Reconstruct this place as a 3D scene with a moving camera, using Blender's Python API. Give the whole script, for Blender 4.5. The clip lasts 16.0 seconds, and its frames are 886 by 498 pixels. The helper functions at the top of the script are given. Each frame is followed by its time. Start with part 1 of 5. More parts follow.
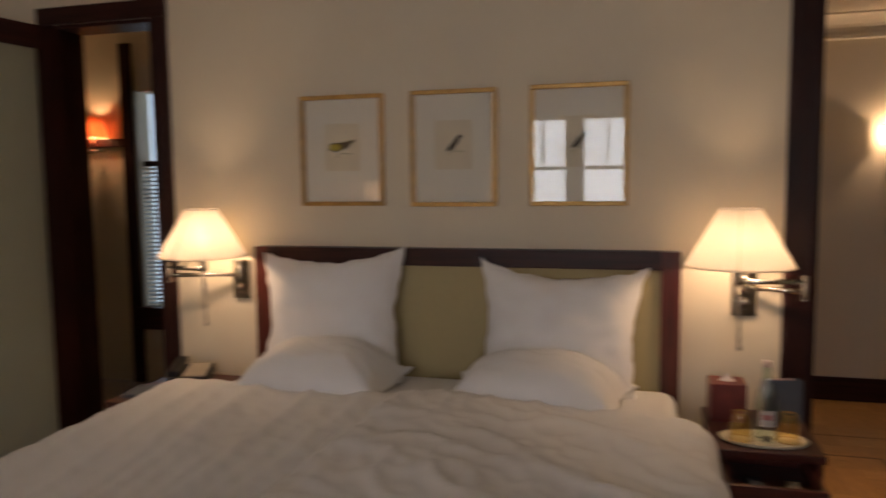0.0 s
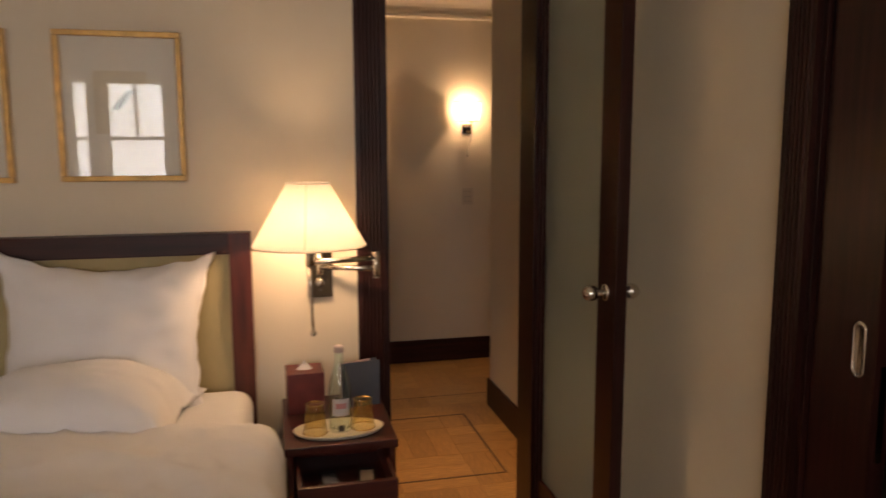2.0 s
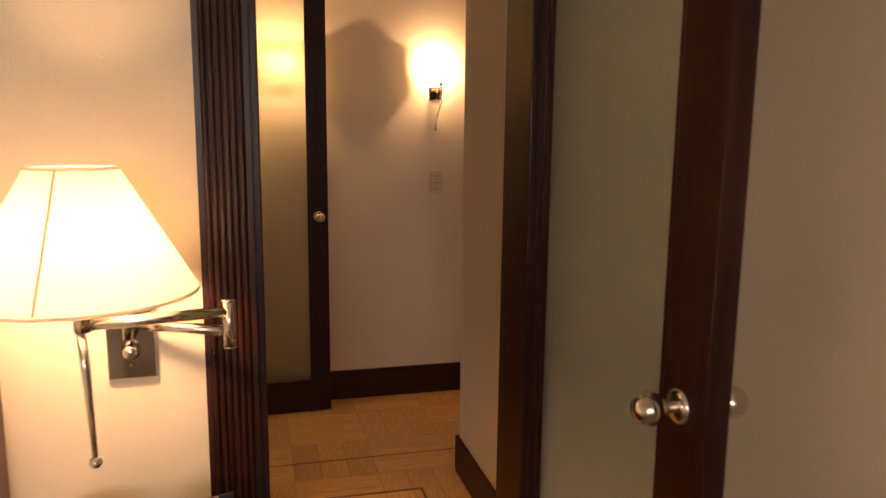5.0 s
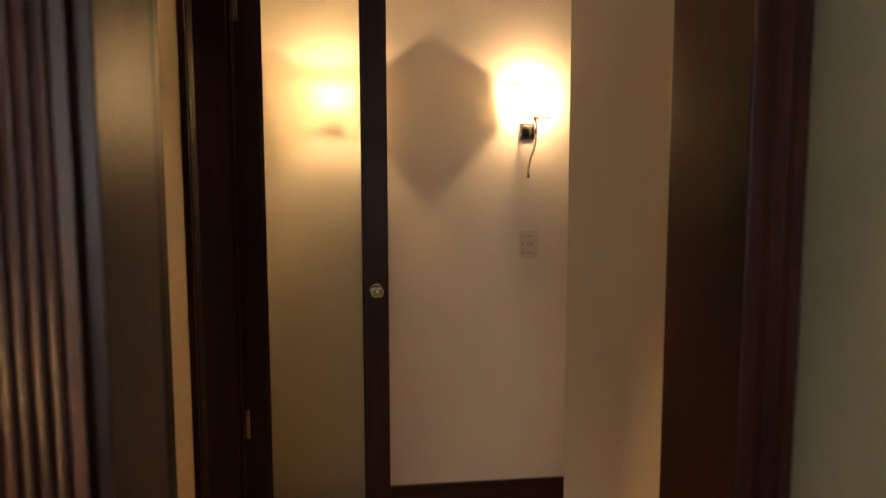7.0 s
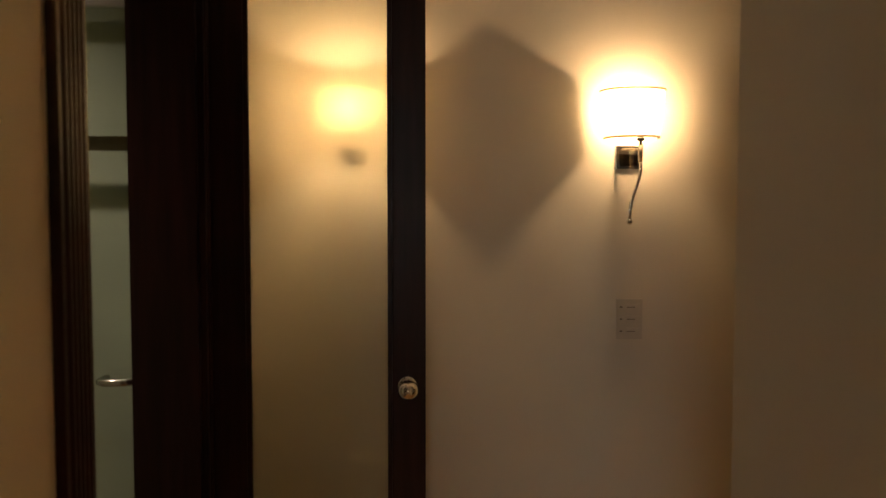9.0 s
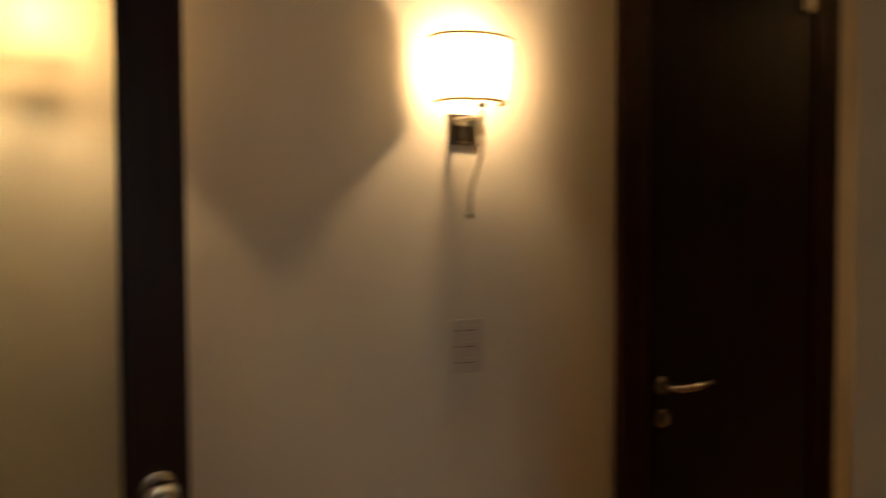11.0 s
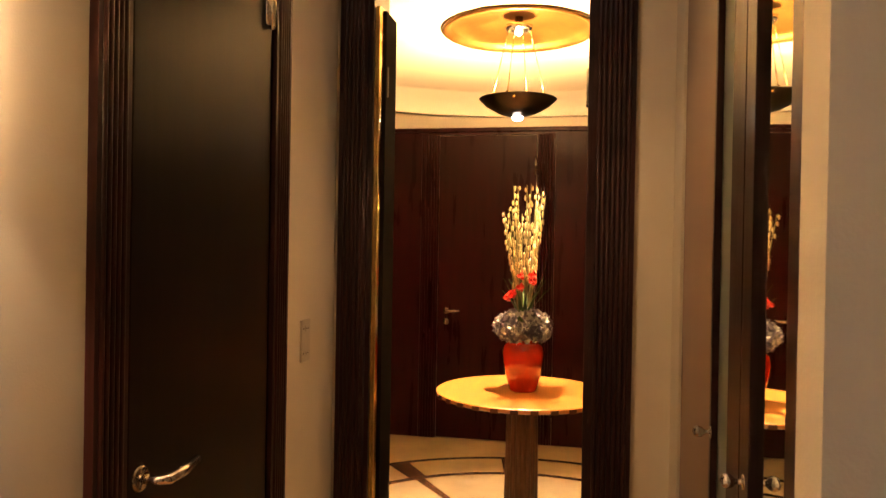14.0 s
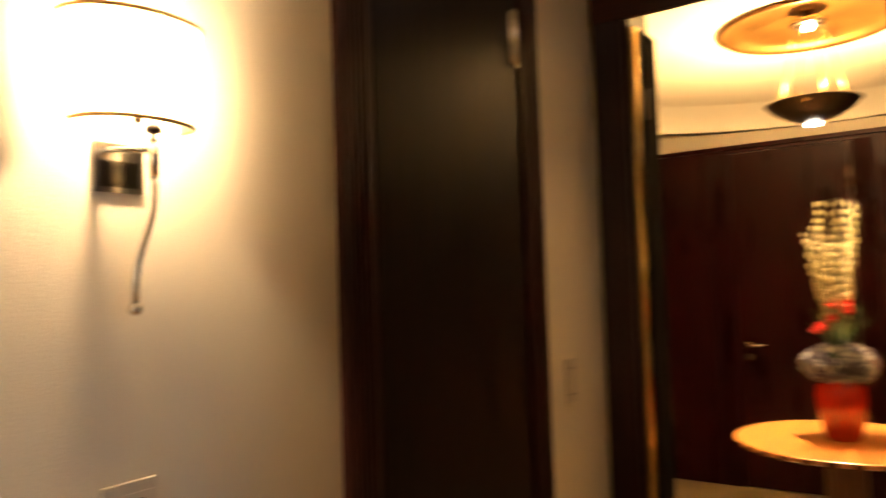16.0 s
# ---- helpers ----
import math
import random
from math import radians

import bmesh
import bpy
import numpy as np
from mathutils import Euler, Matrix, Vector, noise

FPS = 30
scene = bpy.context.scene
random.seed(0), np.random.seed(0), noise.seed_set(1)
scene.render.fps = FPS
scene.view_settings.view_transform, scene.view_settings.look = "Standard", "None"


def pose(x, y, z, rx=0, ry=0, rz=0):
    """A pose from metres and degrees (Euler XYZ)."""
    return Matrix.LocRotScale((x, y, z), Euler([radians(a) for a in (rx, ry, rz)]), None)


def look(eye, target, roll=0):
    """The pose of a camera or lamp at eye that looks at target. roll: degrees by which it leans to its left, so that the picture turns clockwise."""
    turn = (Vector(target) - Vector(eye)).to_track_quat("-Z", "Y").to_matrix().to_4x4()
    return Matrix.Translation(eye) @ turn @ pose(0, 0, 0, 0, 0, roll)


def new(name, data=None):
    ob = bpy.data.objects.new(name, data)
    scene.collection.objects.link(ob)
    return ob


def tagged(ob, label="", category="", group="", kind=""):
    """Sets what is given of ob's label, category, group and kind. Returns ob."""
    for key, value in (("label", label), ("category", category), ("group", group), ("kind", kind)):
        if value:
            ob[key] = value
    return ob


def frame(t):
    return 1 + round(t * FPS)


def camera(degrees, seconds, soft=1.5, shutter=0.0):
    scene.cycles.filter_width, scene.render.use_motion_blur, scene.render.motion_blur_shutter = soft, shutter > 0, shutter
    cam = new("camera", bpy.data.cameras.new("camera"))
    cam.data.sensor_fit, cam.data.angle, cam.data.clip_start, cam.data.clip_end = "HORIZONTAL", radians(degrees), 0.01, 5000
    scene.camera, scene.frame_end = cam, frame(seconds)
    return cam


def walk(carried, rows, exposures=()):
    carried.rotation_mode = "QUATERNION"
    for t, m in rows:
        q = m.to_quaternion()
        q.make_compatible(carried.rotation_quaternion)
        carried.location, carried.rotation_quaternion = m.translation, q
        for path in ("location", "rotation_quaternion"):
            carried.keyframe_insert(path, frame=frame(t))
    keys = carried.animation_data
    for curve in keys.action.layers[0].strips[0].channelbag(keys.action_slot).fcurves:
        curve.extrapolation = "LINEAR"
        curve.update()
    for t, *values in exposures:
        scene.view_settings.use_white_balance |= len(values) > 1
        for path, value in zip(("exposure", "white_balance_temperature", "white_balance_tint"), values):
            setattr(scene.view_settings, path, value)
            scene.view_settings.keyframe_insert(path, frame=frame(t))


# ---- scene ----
cam = camera(62.82, 16.0, shutter=0.6)
EXPOSURES = [(0.0, -0.64, 6850, 26), (1.5, -0.39, 7300, 28), (3.0, 0.27, 7800, 32), (5.5, 0.6, 8500, 35), (6.5, 0.74, 8000, 31), (7.2, 0.68, 7000, 18), (8.0, 0.15, 7200, 18), (10.5, -0.15, 6800, 11),
             (12.0, 0.3, 7100, 16), (12.5, 0.42, 6950, 16), (13.0, 0.9, 6800, 17), (14.0, 1.5, 6800, 22), (15.0, 1.6, 6800, 18), (16.0, 1.1, 6700, 15)]
PATH = [
    (0.0, pose(0.010, -0.470, 1.538, 84.69, 0.65, 15.27)),
    (0.2, pose(0.056, -0.436, 1.538, 84.50, 0.95, 11.35)),
    (0.5, pose(0.120, -0.386, 1.538, 84.26, 1.31, 7.41)),
    (1.0, pose(0.198, -0.314, 1.532, 84.37, 0.87, -0.21)),
    (1.5, pose(0.237, -0.257, 1.529, 83.49, 1.18, -7.09)),
    (2.0, pose(0.245, -0.102, 1.529, 82.37, 0.17, -13.22)),
    (2.5, pose(0.263, 0.067, 1.531, 82.08, 0.51, -18.41)),
    (3.0, pose(0.323, 0.232, 1.523, 81.41, 0.12, -20.07)),
    (3.2, pose(0.366, 0.310, 1.514, 81.44, -0.15, -19.00)),
    (5.3, pose(0.714, 1.176, 1.483, 80.65, -0.22, -12.74)),
    (5.5, pose(0.756, 1.245, 1.471, 81.29, 0.39, -10.72)),
    (6.0, pose(0.820, 1.481, 1.477, 82.06, 0.20, -5.83)),
    (6.5, pose(0.844, 1.701, 1.489, 81.79, 0.21, -5.55)),
    (7.0, pose(0.877, 1.946, 1.516, 83.99, 0.10, -7.04)),
    (7.5, pose(0.931, 2.136, 1.523, 85.14, 0.46, -5.34)),
    (8.0, pose(0.985, 2.377, 1.533, 87.29, -0.08, -1.83)),
    (10.5, pose(0.953, 3.408, 1.492, 86.82, 0.45, -7.85)),
    (11.0, pose(0.865, 3.553, 1.484, 87.95, 0.22, -26.11)),
    (11.5, pose(0.903, 3.698, 1.473, 87.73, -1.36, -36.47)),
    (12.0, pose(0.989, 3.875, 1.492, 87.54, -0.85, -43.69)),
    (12.5, pose(0.992, 3.999, 1.503, 88.07, -1.44, -54.70)),
    (13.0, pose(0.960, 4.083, 1.511, 88.07, -1.11, -70.07)),
    (13.5, pose(0.947, 4.122, 1.518, 88.50, -2.39, -77.13)),
    (14.0, pose(0.948, 4.141, 1.520, 89.62, -0.97, -78.64)),
    (14.5, pose(0.946, 4.163, 1.534, 90.43, -0.68, -78.90)),
    (15.0, pose(0.946, 4.167, 1.549, 91.36, -0.42, -78.04)),
    (15.5, pose(0.971, 4.137, 1.552, 91.72, 0.54, -71.98)),
    (16.0, pose(1.057, 4.070, 1.523, 92.54, 1.88, -55.44)),
]
walk(cam, PATH, EXPOSURES)
DAY, BEDLAMP, SCONCELAMP, UPLAMP, SPOTLAMP, DOWNLAMP = 98, 4.4, 7.8, 108, 130, 124

# ---- world and daylight ----
world = bpy.data.worlds.new("world")
scene.world = world
world.use_nodes = True
wn = world.node_tree.nodes
sky = wn.new("ShaderNodeTexSky")
sky.sky_type, sky.sun_disc = "NISHITA", False
sky.sun_elevation, sky.sun_rotation = radians(25), radians(20)
world.node_tree.links.new(sky.outputs[0], wn["Background"].inputs[0])
wn["Background"].inputs[1].default_value = 0.1


def lamp(name, kind, m, watts, color, size=0.05, **more):
    data = bpy.data.lights.new(name, kind)
    data.energy, data.color = watts, color
    if kind == "AREA":
        data.shape, data.size, data.size_y = "RECTANGLE", more["w"], more["h"]
    elif kind == "SUN":
        data.angle = more["angle"]
    else:
        data.shadow_soft_size = size
        if kind == "SPOT":
            data.spot_size, data.spot_blend = more["cone"], more.get("blend", 0.5)
    ob = new(name, data)
    ob.matrix_world = m
    return ob


WARM = (1.0, 0.64, 0.31)
CREAM = (1.0, 0.7, 0.4)
lamp("sun", "SUN", look((0, 0, 0), (-0.2, -0.6, -0.35)), 0.6, (1.0, 0.95, 0.9), angle=radians(12))
# daylight in the bedroom window, and in the window of the side room
lamp("window_daylight", "AREA", look((-0.72, -3.22, 1.73), (-0.72, 2, 1.73)), DAY, (0.9, 0.95, 0.98), w=2.7, h=1.15)

# ---- materials ----


def material(name, color, rough=0.5, metal=0.0, vary=0.0, scale=8.0, stretch=(1, 1, 1), bump=0.0, bump_scale=120.0, coat=0.0, dark=None, sheen=0.0, gloss=0.5):
    m = bpy.data.materials.new(name)
    m.use_nodes = True
    nt = m.node_tree
    b = nt.nodes["Principled BSDF"]
    b.inputs["Base Color"].default_value = (*color, 1)
    b.inputs["Roughness"].default_value, b.inputs["Metallic"].default_value = rough, metal
    b.inputs["Coat Weight"].default_value, b.inputs["Coat Roughness"].default_value = coat, 0.06
    b.inputs["Sheen Weight"].default_value = sheen
    b.inputs["Specular IOR Level"].default_value = gloss
    tc = nt.nodes.new("ShaderNodeTexCoord")
    mp = nt.nodes.new("ShaderNodeMapping")
    mp.inputs["Scale"].default_value = stretch
    nt.links.new(tc.outputs["Object"], mp.inputs[0])
    if vary:
        big = nt.nodes.new("ShaderNodeTexNoise")
        big.inputs["Scale"].default_value, big.inputs["Detail"].default_value = scale, 6
        nt.links.new(mp.outputs[0], big.inputs["Vector"])
        ramp = nt.nodes.new("ShaderNodeValToRGB")
        low = dark or tuple(c * (1 - vary) for c in color)
        high = tuple(min(1, c * (1 + vary)) for c in color)
        ramp.color_ramp.elements[0].position, ramp.color_ramp.elements[1].position = 0.3, 0.7
        ramp.color_ramp.elements[0].color, ramp.color_ramp.elements[1].color = (*low, 1), (*high, 1)
        nt.links.new(big.outputs[0], ramp.inputs[0])
        info = nt.nodes.new("ShaderNodeObjectInfo")
        hsv = nt.nodes.new("ShaderNodeHueSaturation")
        span = nt.nodes.new("ShaderNodeMapRange")
        span.inputs["To Min"].default_value, span.inputs["To Max"].default_value = 1 - vary * 0.4, 1 + vary * 0.4
        nt.links.new(info.outputs["Random"], span.inputs[0])
        nt.links.new(span.outputs[0], hsv.inputs["Value"])
        nt.links.new(ramp.outputs[0], hsv.inputs["Color"])
        nt.links.new(hsv.outputs[0], b.inputs["Base Color"])
        wear = nt.nodes.new("ShaderNodeMapRange")
        wear.inputs["To Min"].default_value, wear.inputs["To Max"].default_value = rough * 0.8, min(1, rough * 1.25)
        nt.links.new(big.outputs[0], wear.inputs[0])
        nt.links.new(wear.outputs[0], b.inputs["Roughness"])
    if bump:
        fine = nt.nodes.new("ShaderNodeTexNoise")
        fine.inputs["Scale"].default_value, fine.inputs["Detail"].default_value = bump_scale, 3
        nt.links.new(mp.outputs[0], fine.inputs["Vector"])
        bn = nt.nodes.new("ShaderNodeBump")
        bn.inputs["Strength"].default_value, bn.inputs["Distance"].default_value = bump, 0.002
        nt.links.new(fine.outputs[0], bn.inputs["Height"])
        nt.links.new(bn.outputs[0], b.inputs["Normal"])
    return m


def shade_material(name, color, through_light, thin=0.0):
    m = bpy.data.materials.new(name)
    m.use_nodes = True
    nt = m.node_tree
    nt.nodes.remove(nt.nodes["Principled BSDF"])
    d, t, mix = (nt.nodes.new("ShaderNodeBsdf" + k) for k in ("Diffuse", "Translucent", "Diffuse"))
    nt.nodes.remove(mix)
    mix = nt.nodes.new("ShaderNodeMixShader")
    weave = nt.nodes.new("ShaderNodeTexNoise")
    weave.inputs["Scale"].default_value = 60
    hue = nt.nodes.new("ShaderNodeMixRGB")
    hue.inputs[1].default_value, hue.inputs[2].default_value = (*color, 1), (*[c * 0.9 for c in color], 1)
    nt.links.new(weave.outputs[0], hue.inputs[0])
    for n in (d, t):
        nt.links.new(hue.outputs[0], n.inputs[0])
    mix.inputs[0].default_value = through_light
    nt.links.new(d.outputs[0], mix.inputs[1])
    nt.links.new(t.outputs[0], mix.inputs[2])
    # the open weave lets some light straight through
    weft, holes = nt.nodes.new("ShaderNodeMixShader"), nt.nodes.new("ShaderNodeBsdfTransparent")
    holes.inputs[0].default_value = (*color, 1)
    weft.inputs[0].default_value = thin
    nt.links.new(mix.outputs[0], weft.inputs[1])
    nt.links.new(holes.outputs[0], weft.inputs[2])
    nt.links.new(weft.outputs[0], nt.nodes["Material Output"].inputs[0])
    return m


def glass_material(name, color, rough, ior=1.45, body=0.0, body_color=(0.8, 0.8, 0.75)):
    m = bpy.data.materials.new(name)
    m.use_nodes = True
    b = m.node_tree.nodes["Principled BSDF"]
    b.inputs["Base Color"].default_value = (*color, 1)
    b.inputs["Roughness"].default_value, b.inputs["IOR"].default_value = rough, ior
    b.inputs["Transmission Weight"].default_value = 1.0
    if body:
        nt = m.node_tree
        d, mix = nt.nodes.new("ShaderNodeBsdfDiffuse"), nt.nodes.new("ShaderNodeMixShader")
        cloud = nt.nodes.new("ShaderNodeTexNoise")
        cloud.inputs["Scale"].default_value = 3
        hue = nt.nodes.new("ShaderNodeMixRGB")
        hue.inputs[1].default_value, hue.inputs[2].default_value = (*body_color, 1), (*[c * 0.93 for c in body_color], 1)
        nt.links.new(cloud.outputs[0], hue.inputs[0])
        nt.links.new(hue.outputs[0], d.inputs[0])
        tr, half = nt.nodes.new("ShaderNodeBsdfTranslucent"), nt.nodes.new("ShaderNodeMixShader")
        nt.links.new(hue.outputs[0], tr.inputs[0])
        half.inputs[0].default_value = 0.75
        nt.links.new(d.outputs[0], half.inputs[1])
        nt.links.new(tr.outputs[0], half.inputs[2])
        mix.inputs[0].default_value = body
        nt.links.new(b.outputs[0], mix.inputs[1])
        nt.links.new(half.outputs[0], mix.inputs[2])
        nt.links.new(mix.outputs[0], nt.nodes["Material Output"].inputs[0])
    return m


def thin_glass(name, color):
    m = bpy.data.materials.new(name)
    m.use_nodes = True
    nt = m.node_tree
    nt.nodes.remove(nt.nodes["Principled BSDF"])
    t, g, lw, mix = (nt.nodes.new("ShaderNode" + k) for k in ("BsdfTransparent", "BsdfGlossy", "LayerWeight", "MixShader"))
    t.inputs[0].default_value = (*color, 1)
    g.inputs["Roughness"].default_value = 0.01
    power, gain = nt.nodes.new("ShaderNodeMath"), nt.nodes.new("ShaderNodeMath")
    power.operation, gain.operation = "POWER", "MULTIPLY_ADD"
    power.inputs[1].default_value = 5
    gain.inputs[1].default_value, gain.inputs[2].default_value = 0.9, 0.05
    nt.links.new(lw.outputs["Facing"], power.inputs[0])
    nt.links.new(power.outputs[0], gain.inputs[0])
    nt.links.new(gain.outputs[0], mix.inputs[0])
    nt.links.new(t.outputs[0], mix.inputs[1])
    nt.links.new(g.outputs[0], mix.inputs[2])
    nt.links.new(mix.outputs[0], nt.nodes["Material Output"].inputs[0])
    return m


def glow_material(name, color, strength):
    m = bpy.data.materials.new(name)
    m.use_nodes = True
    b = m.node_tree.nodes["Principled BSDF"]
    b.inputs["Base Color"].default_value = (*color, 1)
    b.inputs["Emission Color"].default_value, b.inputs["Emission Strength"].default_value = (*color, 1), strength
    return m


M_WALL = material("cream_wallpaper", (0.72, 0.638, 0.49), 0.85, vary=0.035, scale=2.5, bump=0.25, bump_scale=260)
M_CEIL = material("ceiling_paint", (0.78, 0.72, 0.6), 0.9, vary=0.03, scale=2, bump=0.1)
M_WOOD = material("dark_mahogany", (0.028, 0.0075, 0.0055), 0.34, vary=0.45, scale=5, stretch=(9, 9, 0.7), bump=0.12, bump_scale=60, gloss=0.3)
M_WOODX = material("dark_mahogany_flat", (0.032, 0.0075, 0.0055), 0.38, vary=0.45, scale=5, stretch=(0.7, 9, 9), bump=0.12, bump_scale=60, gloss=0.3)
M_RED = material("red_mahogany", (0.07, 0.015, 0.01), 0.3, vary=0.4, scale=4, stretch=(1.0, 8, 8), bump=0.1, bump_scale=60, coat=0.2, gloss=0.35)
M_REDV = material("red_mahogany_upright", (0.085, 0.018, 0.012), 0.3, vary=0.4, scale=4, stretch=(8, 8, 1.0), bump=0.1, bump_scale=60, coat=0.2, gloss=0.35)
M_TAUPE = material("taupe_lacquer", (0.3, 0.2, 0.14), 0.5, vary=0.05, scale=3, bump=0.05)
M_LOBBY = material("polished_mahogany_panel", (0.025, 0.0024, 0.003), 0.28, vary=0.3, scale=3, stretch=(5, 5, 0.6), bump=0.06, bump_scale=60, gloss=0.17)
M_BLACK = material("black_lacquered_door", (0.014, 0.007, 0.005), 0.36, vary=0.35, scale=4, stretch=(6, 6, 0.7), bump=0.05, bump_scale=50, gloss=0.15)
M_PARQ = material("oak_parquet", (0.49, 0.275, 0.1), 0.3, vary=0.3, scale=10, stretch=(1.2, 14, 1), bump=0.08, bump_scale=90, coat=0.25)
M_PARQY = material("oak_parquet_cross", (0.43, 0.235, 0.083), 0.3, vary=0.3, scale=10, stretch=(14, 1.2, 1), bump=0.08, bump_scale=90, coat=0.25)
M_PARQD = material("dark_oak_strip", (0.1, 0.045, 0.018), 0.35, vary=0.3, scale=10, stretch=(6, 6, 1), bump=0.08, coat=0.2)
M_CARPET = material("beige_carpet", (0.34, 0.27, 0.19), 0.95, vary=0.15, scale=30, bump=0.5, bump_scale=300, sheen=0.3)
M_SHEET = material("white_cotton", (0.85, 0.845, 0.835), 0.8, vary=0.02, scale=6, bump=0.2, bump_scale=350, sheen=0.2)
M_OLIVE = material("olive_upholstery", (0.45, 0.37, 0.19), 0.75, vary=0.06, scale=40, stretch=(12, 1, 1), bump=0.3, bump_scale=250, sheen=0.3)
M_CHROME = material("polished_nickel", (0.72, 0.68, 0.62), 0.2, 1.0, vary=0.06, scale=20)
# dark nickel, also used for polished nickel that lies in shade
M_DARKN = material("smoked_dimmed_nickel", (0.3, 0.26, 0.21), 0.16, 1.0, vary=0.1, scale=20)
M_BRASS = material("polished_brass", (0.75, 0.52, 0.2), 0.18, 1.0, vary=0.1, scale=15)
M_BRONZE = material("dark_bronze", (0.045, 0.032, 0.02), 0.35, 0.6, vary=0.3, scale=10, bump=0.05)
M_GILT = material("gilt_frame", (0.48, 0.28, 0.085), 0.4, 0.55, vary=0.3, scale=30, bump=0.2, bump_scale=150)
M_GOLD = material("gold_leaf", (0.17, 0.085, 0.02), 0.42, 0.8, vary=0.3, scale=9, bump=0.3, bump_scale=40)
M_PAPER = material("mount_paper", (0.82, 0.78, 0.67), 0.9, vary=0.02, scale=10)
M_OLD = material("aged_print_paper", (0.76, 0.68, 0.52), 0.9, vary=0.06, scale=12)
M_SHADE = shade_material("cream_lampshade_fabric", (0.96, 0.92, 0.85), 0.66, 0.13)
M_SHADE2 = shade_material("cream_sconce_fabric", (0.97, 0.93, 0.82), 0.85, 0.36)
M_RSHADE = shade_material("orange_lampshade_fabric", (0.88, 0.45, 0.26), 0.5)
M_FROST = glass_material("frosted_glass", (0.96, 0.98, 0.92), 0.36, body=0.5, body_color=(0.66, 0.7, 0.62))
M_FROSTB = glass_material("milky_frosted_glass", (0.99, 0.98, 0.9), 0.33, body=0.3, body_color=(0.8, 0.78, 0.64))
M_GLASS = thin_glass("clear_glass", (0.93, 0.97, 0.94))
M_AMBER = thin_glass("amber_glass", (0.97, 0.91, 0.72))
M_MIRROR = material("mirror_glass", (0.85, 0.87, 0.82), 0.02, 1.0, vary=0.01)
M_PANE = thin_glass("picture_glass", (0.98, 0.98, 0.98))
M_PLATE = material("beige_plastic", (0.6, 0.52, 0.4), 0.45, vary=0.04, scale=30)
M_INK = material("dark_ink", (0.05, 0.04, 0.03), 0.6)
M_MARK = material("faded_print", (0.2, 0.16, 0.11), 0.7)
M_STOP = material("matt_black_strip", (0.01, 0.008, 0.007), 0.9, gloss=0.05)
M_SLATE = material("blue_grey_card", (0.085, 0.095, 0.115), 0.5, vary=0.08, scale=10)
M_LEATHER = material("red_leather_box", (0.16, 0.025, 0.02), 0.45, vary=0.2, scale=20, bump=0.2, bump_scale=200)
M_PHONE = material("black_plastic", (0.012, 0.012, 0.013), 0.35, vary=0.1, scale=20)
M_KEYS = material("cream_keypad", (0.55, 0.48, 0.38), 0.45, vary=0.05, scale=30)
M_STONE = material("cream_marble", (0.54, 0.42, 0.25), 0.18, vary=0.14, scale=3, bump=0.03, coat=0.3)
M_STONED = material("brown_marble", (0.16, 0.07, 0.035), 0.2, vary=0.3, scale=6, coat=0.3)
M_TABLE = material("honey_maple_veneer", (0.62, 0.25, 0.05), 0.3, vary=0.15, scale=3, stretch=(1, 6, 1), bump=0.04, coat=0.4)
M_VASE = material("red_orange_glaze", (0.5, 0.03, 0.01), 0.15, vary=0.45, scale=5, coat=0.6)
M_CABB = material("grey_purple_leaf", (0.19, 0.16, 0.19), 0.5, vary=0.4, scale=30, bump=0.3)
M_CABW = material("silver_green_leaf", (0.5, 0.5, 0.46), 0.5, vary=0.3, scale=30, bump=0.3)
M_LEAF = material("green_leaf", (0.06, 0.12, 0.03), 0.45, vary=0.3, scale=20)
M_BUD = material("pale_yellow_bud", (0.62, 0.5, 0.24), 0.6, vary=0.25, scale=30)
M_STEM = material("green_stem", (0.22, 0.2, 0.08), 0.6, vary=0.3, scale=20)
M_RFL = material("red_petal", (0.75, 0.04, 0.02), 0.5, vary=0.2, scale=20)
M_TILE = material("grey_green_tile", (0.62, 0.63, 0.5), 0.3, vary=0.1, scale=4)
M_BLIND = material("white_blind_slat", (0.7, 0.76, 0.78), 0.6, vary=0.05, scale=20)
M_BULB = glow_material("bulb", (1.0, 0.75, 0.42), 60)
M_SPOT = glow_material("spot_lens", (1.0, 0.9, 0.75), 25)
M_DAYGLOW = glow_material("overcast_sky_beyond", (0.62, 0.78, 1.0), 1.4)

# ---- building helpers ----


def box(bm, x0, x1, y0, y1, z0, z1):
    vs = [bm.verts.new((x, y, z)) for z in (z0, z1) for x, y in ((x0, y0), (x1, y0), (x1, y1), (x0, y1))]
    for f in ((3, 2, 1, 0), (4, 5, 6, 7), (0, 1, 5, 4), (1, 2, 6, 5), (2, 3, 7, 6), (3, 0, 4, 7)):
        bm.faces.new([vs[i] for i in f])
    return vs


def bevelled(bm, width, segments=2):
    bmesh.ops.bevel(bm, geom=bm.edges[:], offset=width, segments=segments, profile=0.7, affect="EDGES")
    return bm


def boxes(*list_of_boxes, bevel=0.0):
    bm = bmesh.new()
    for b in list_of_boxes:
        box(bm, *b)
    return bevelled(bm, bevel) if bevel else bm


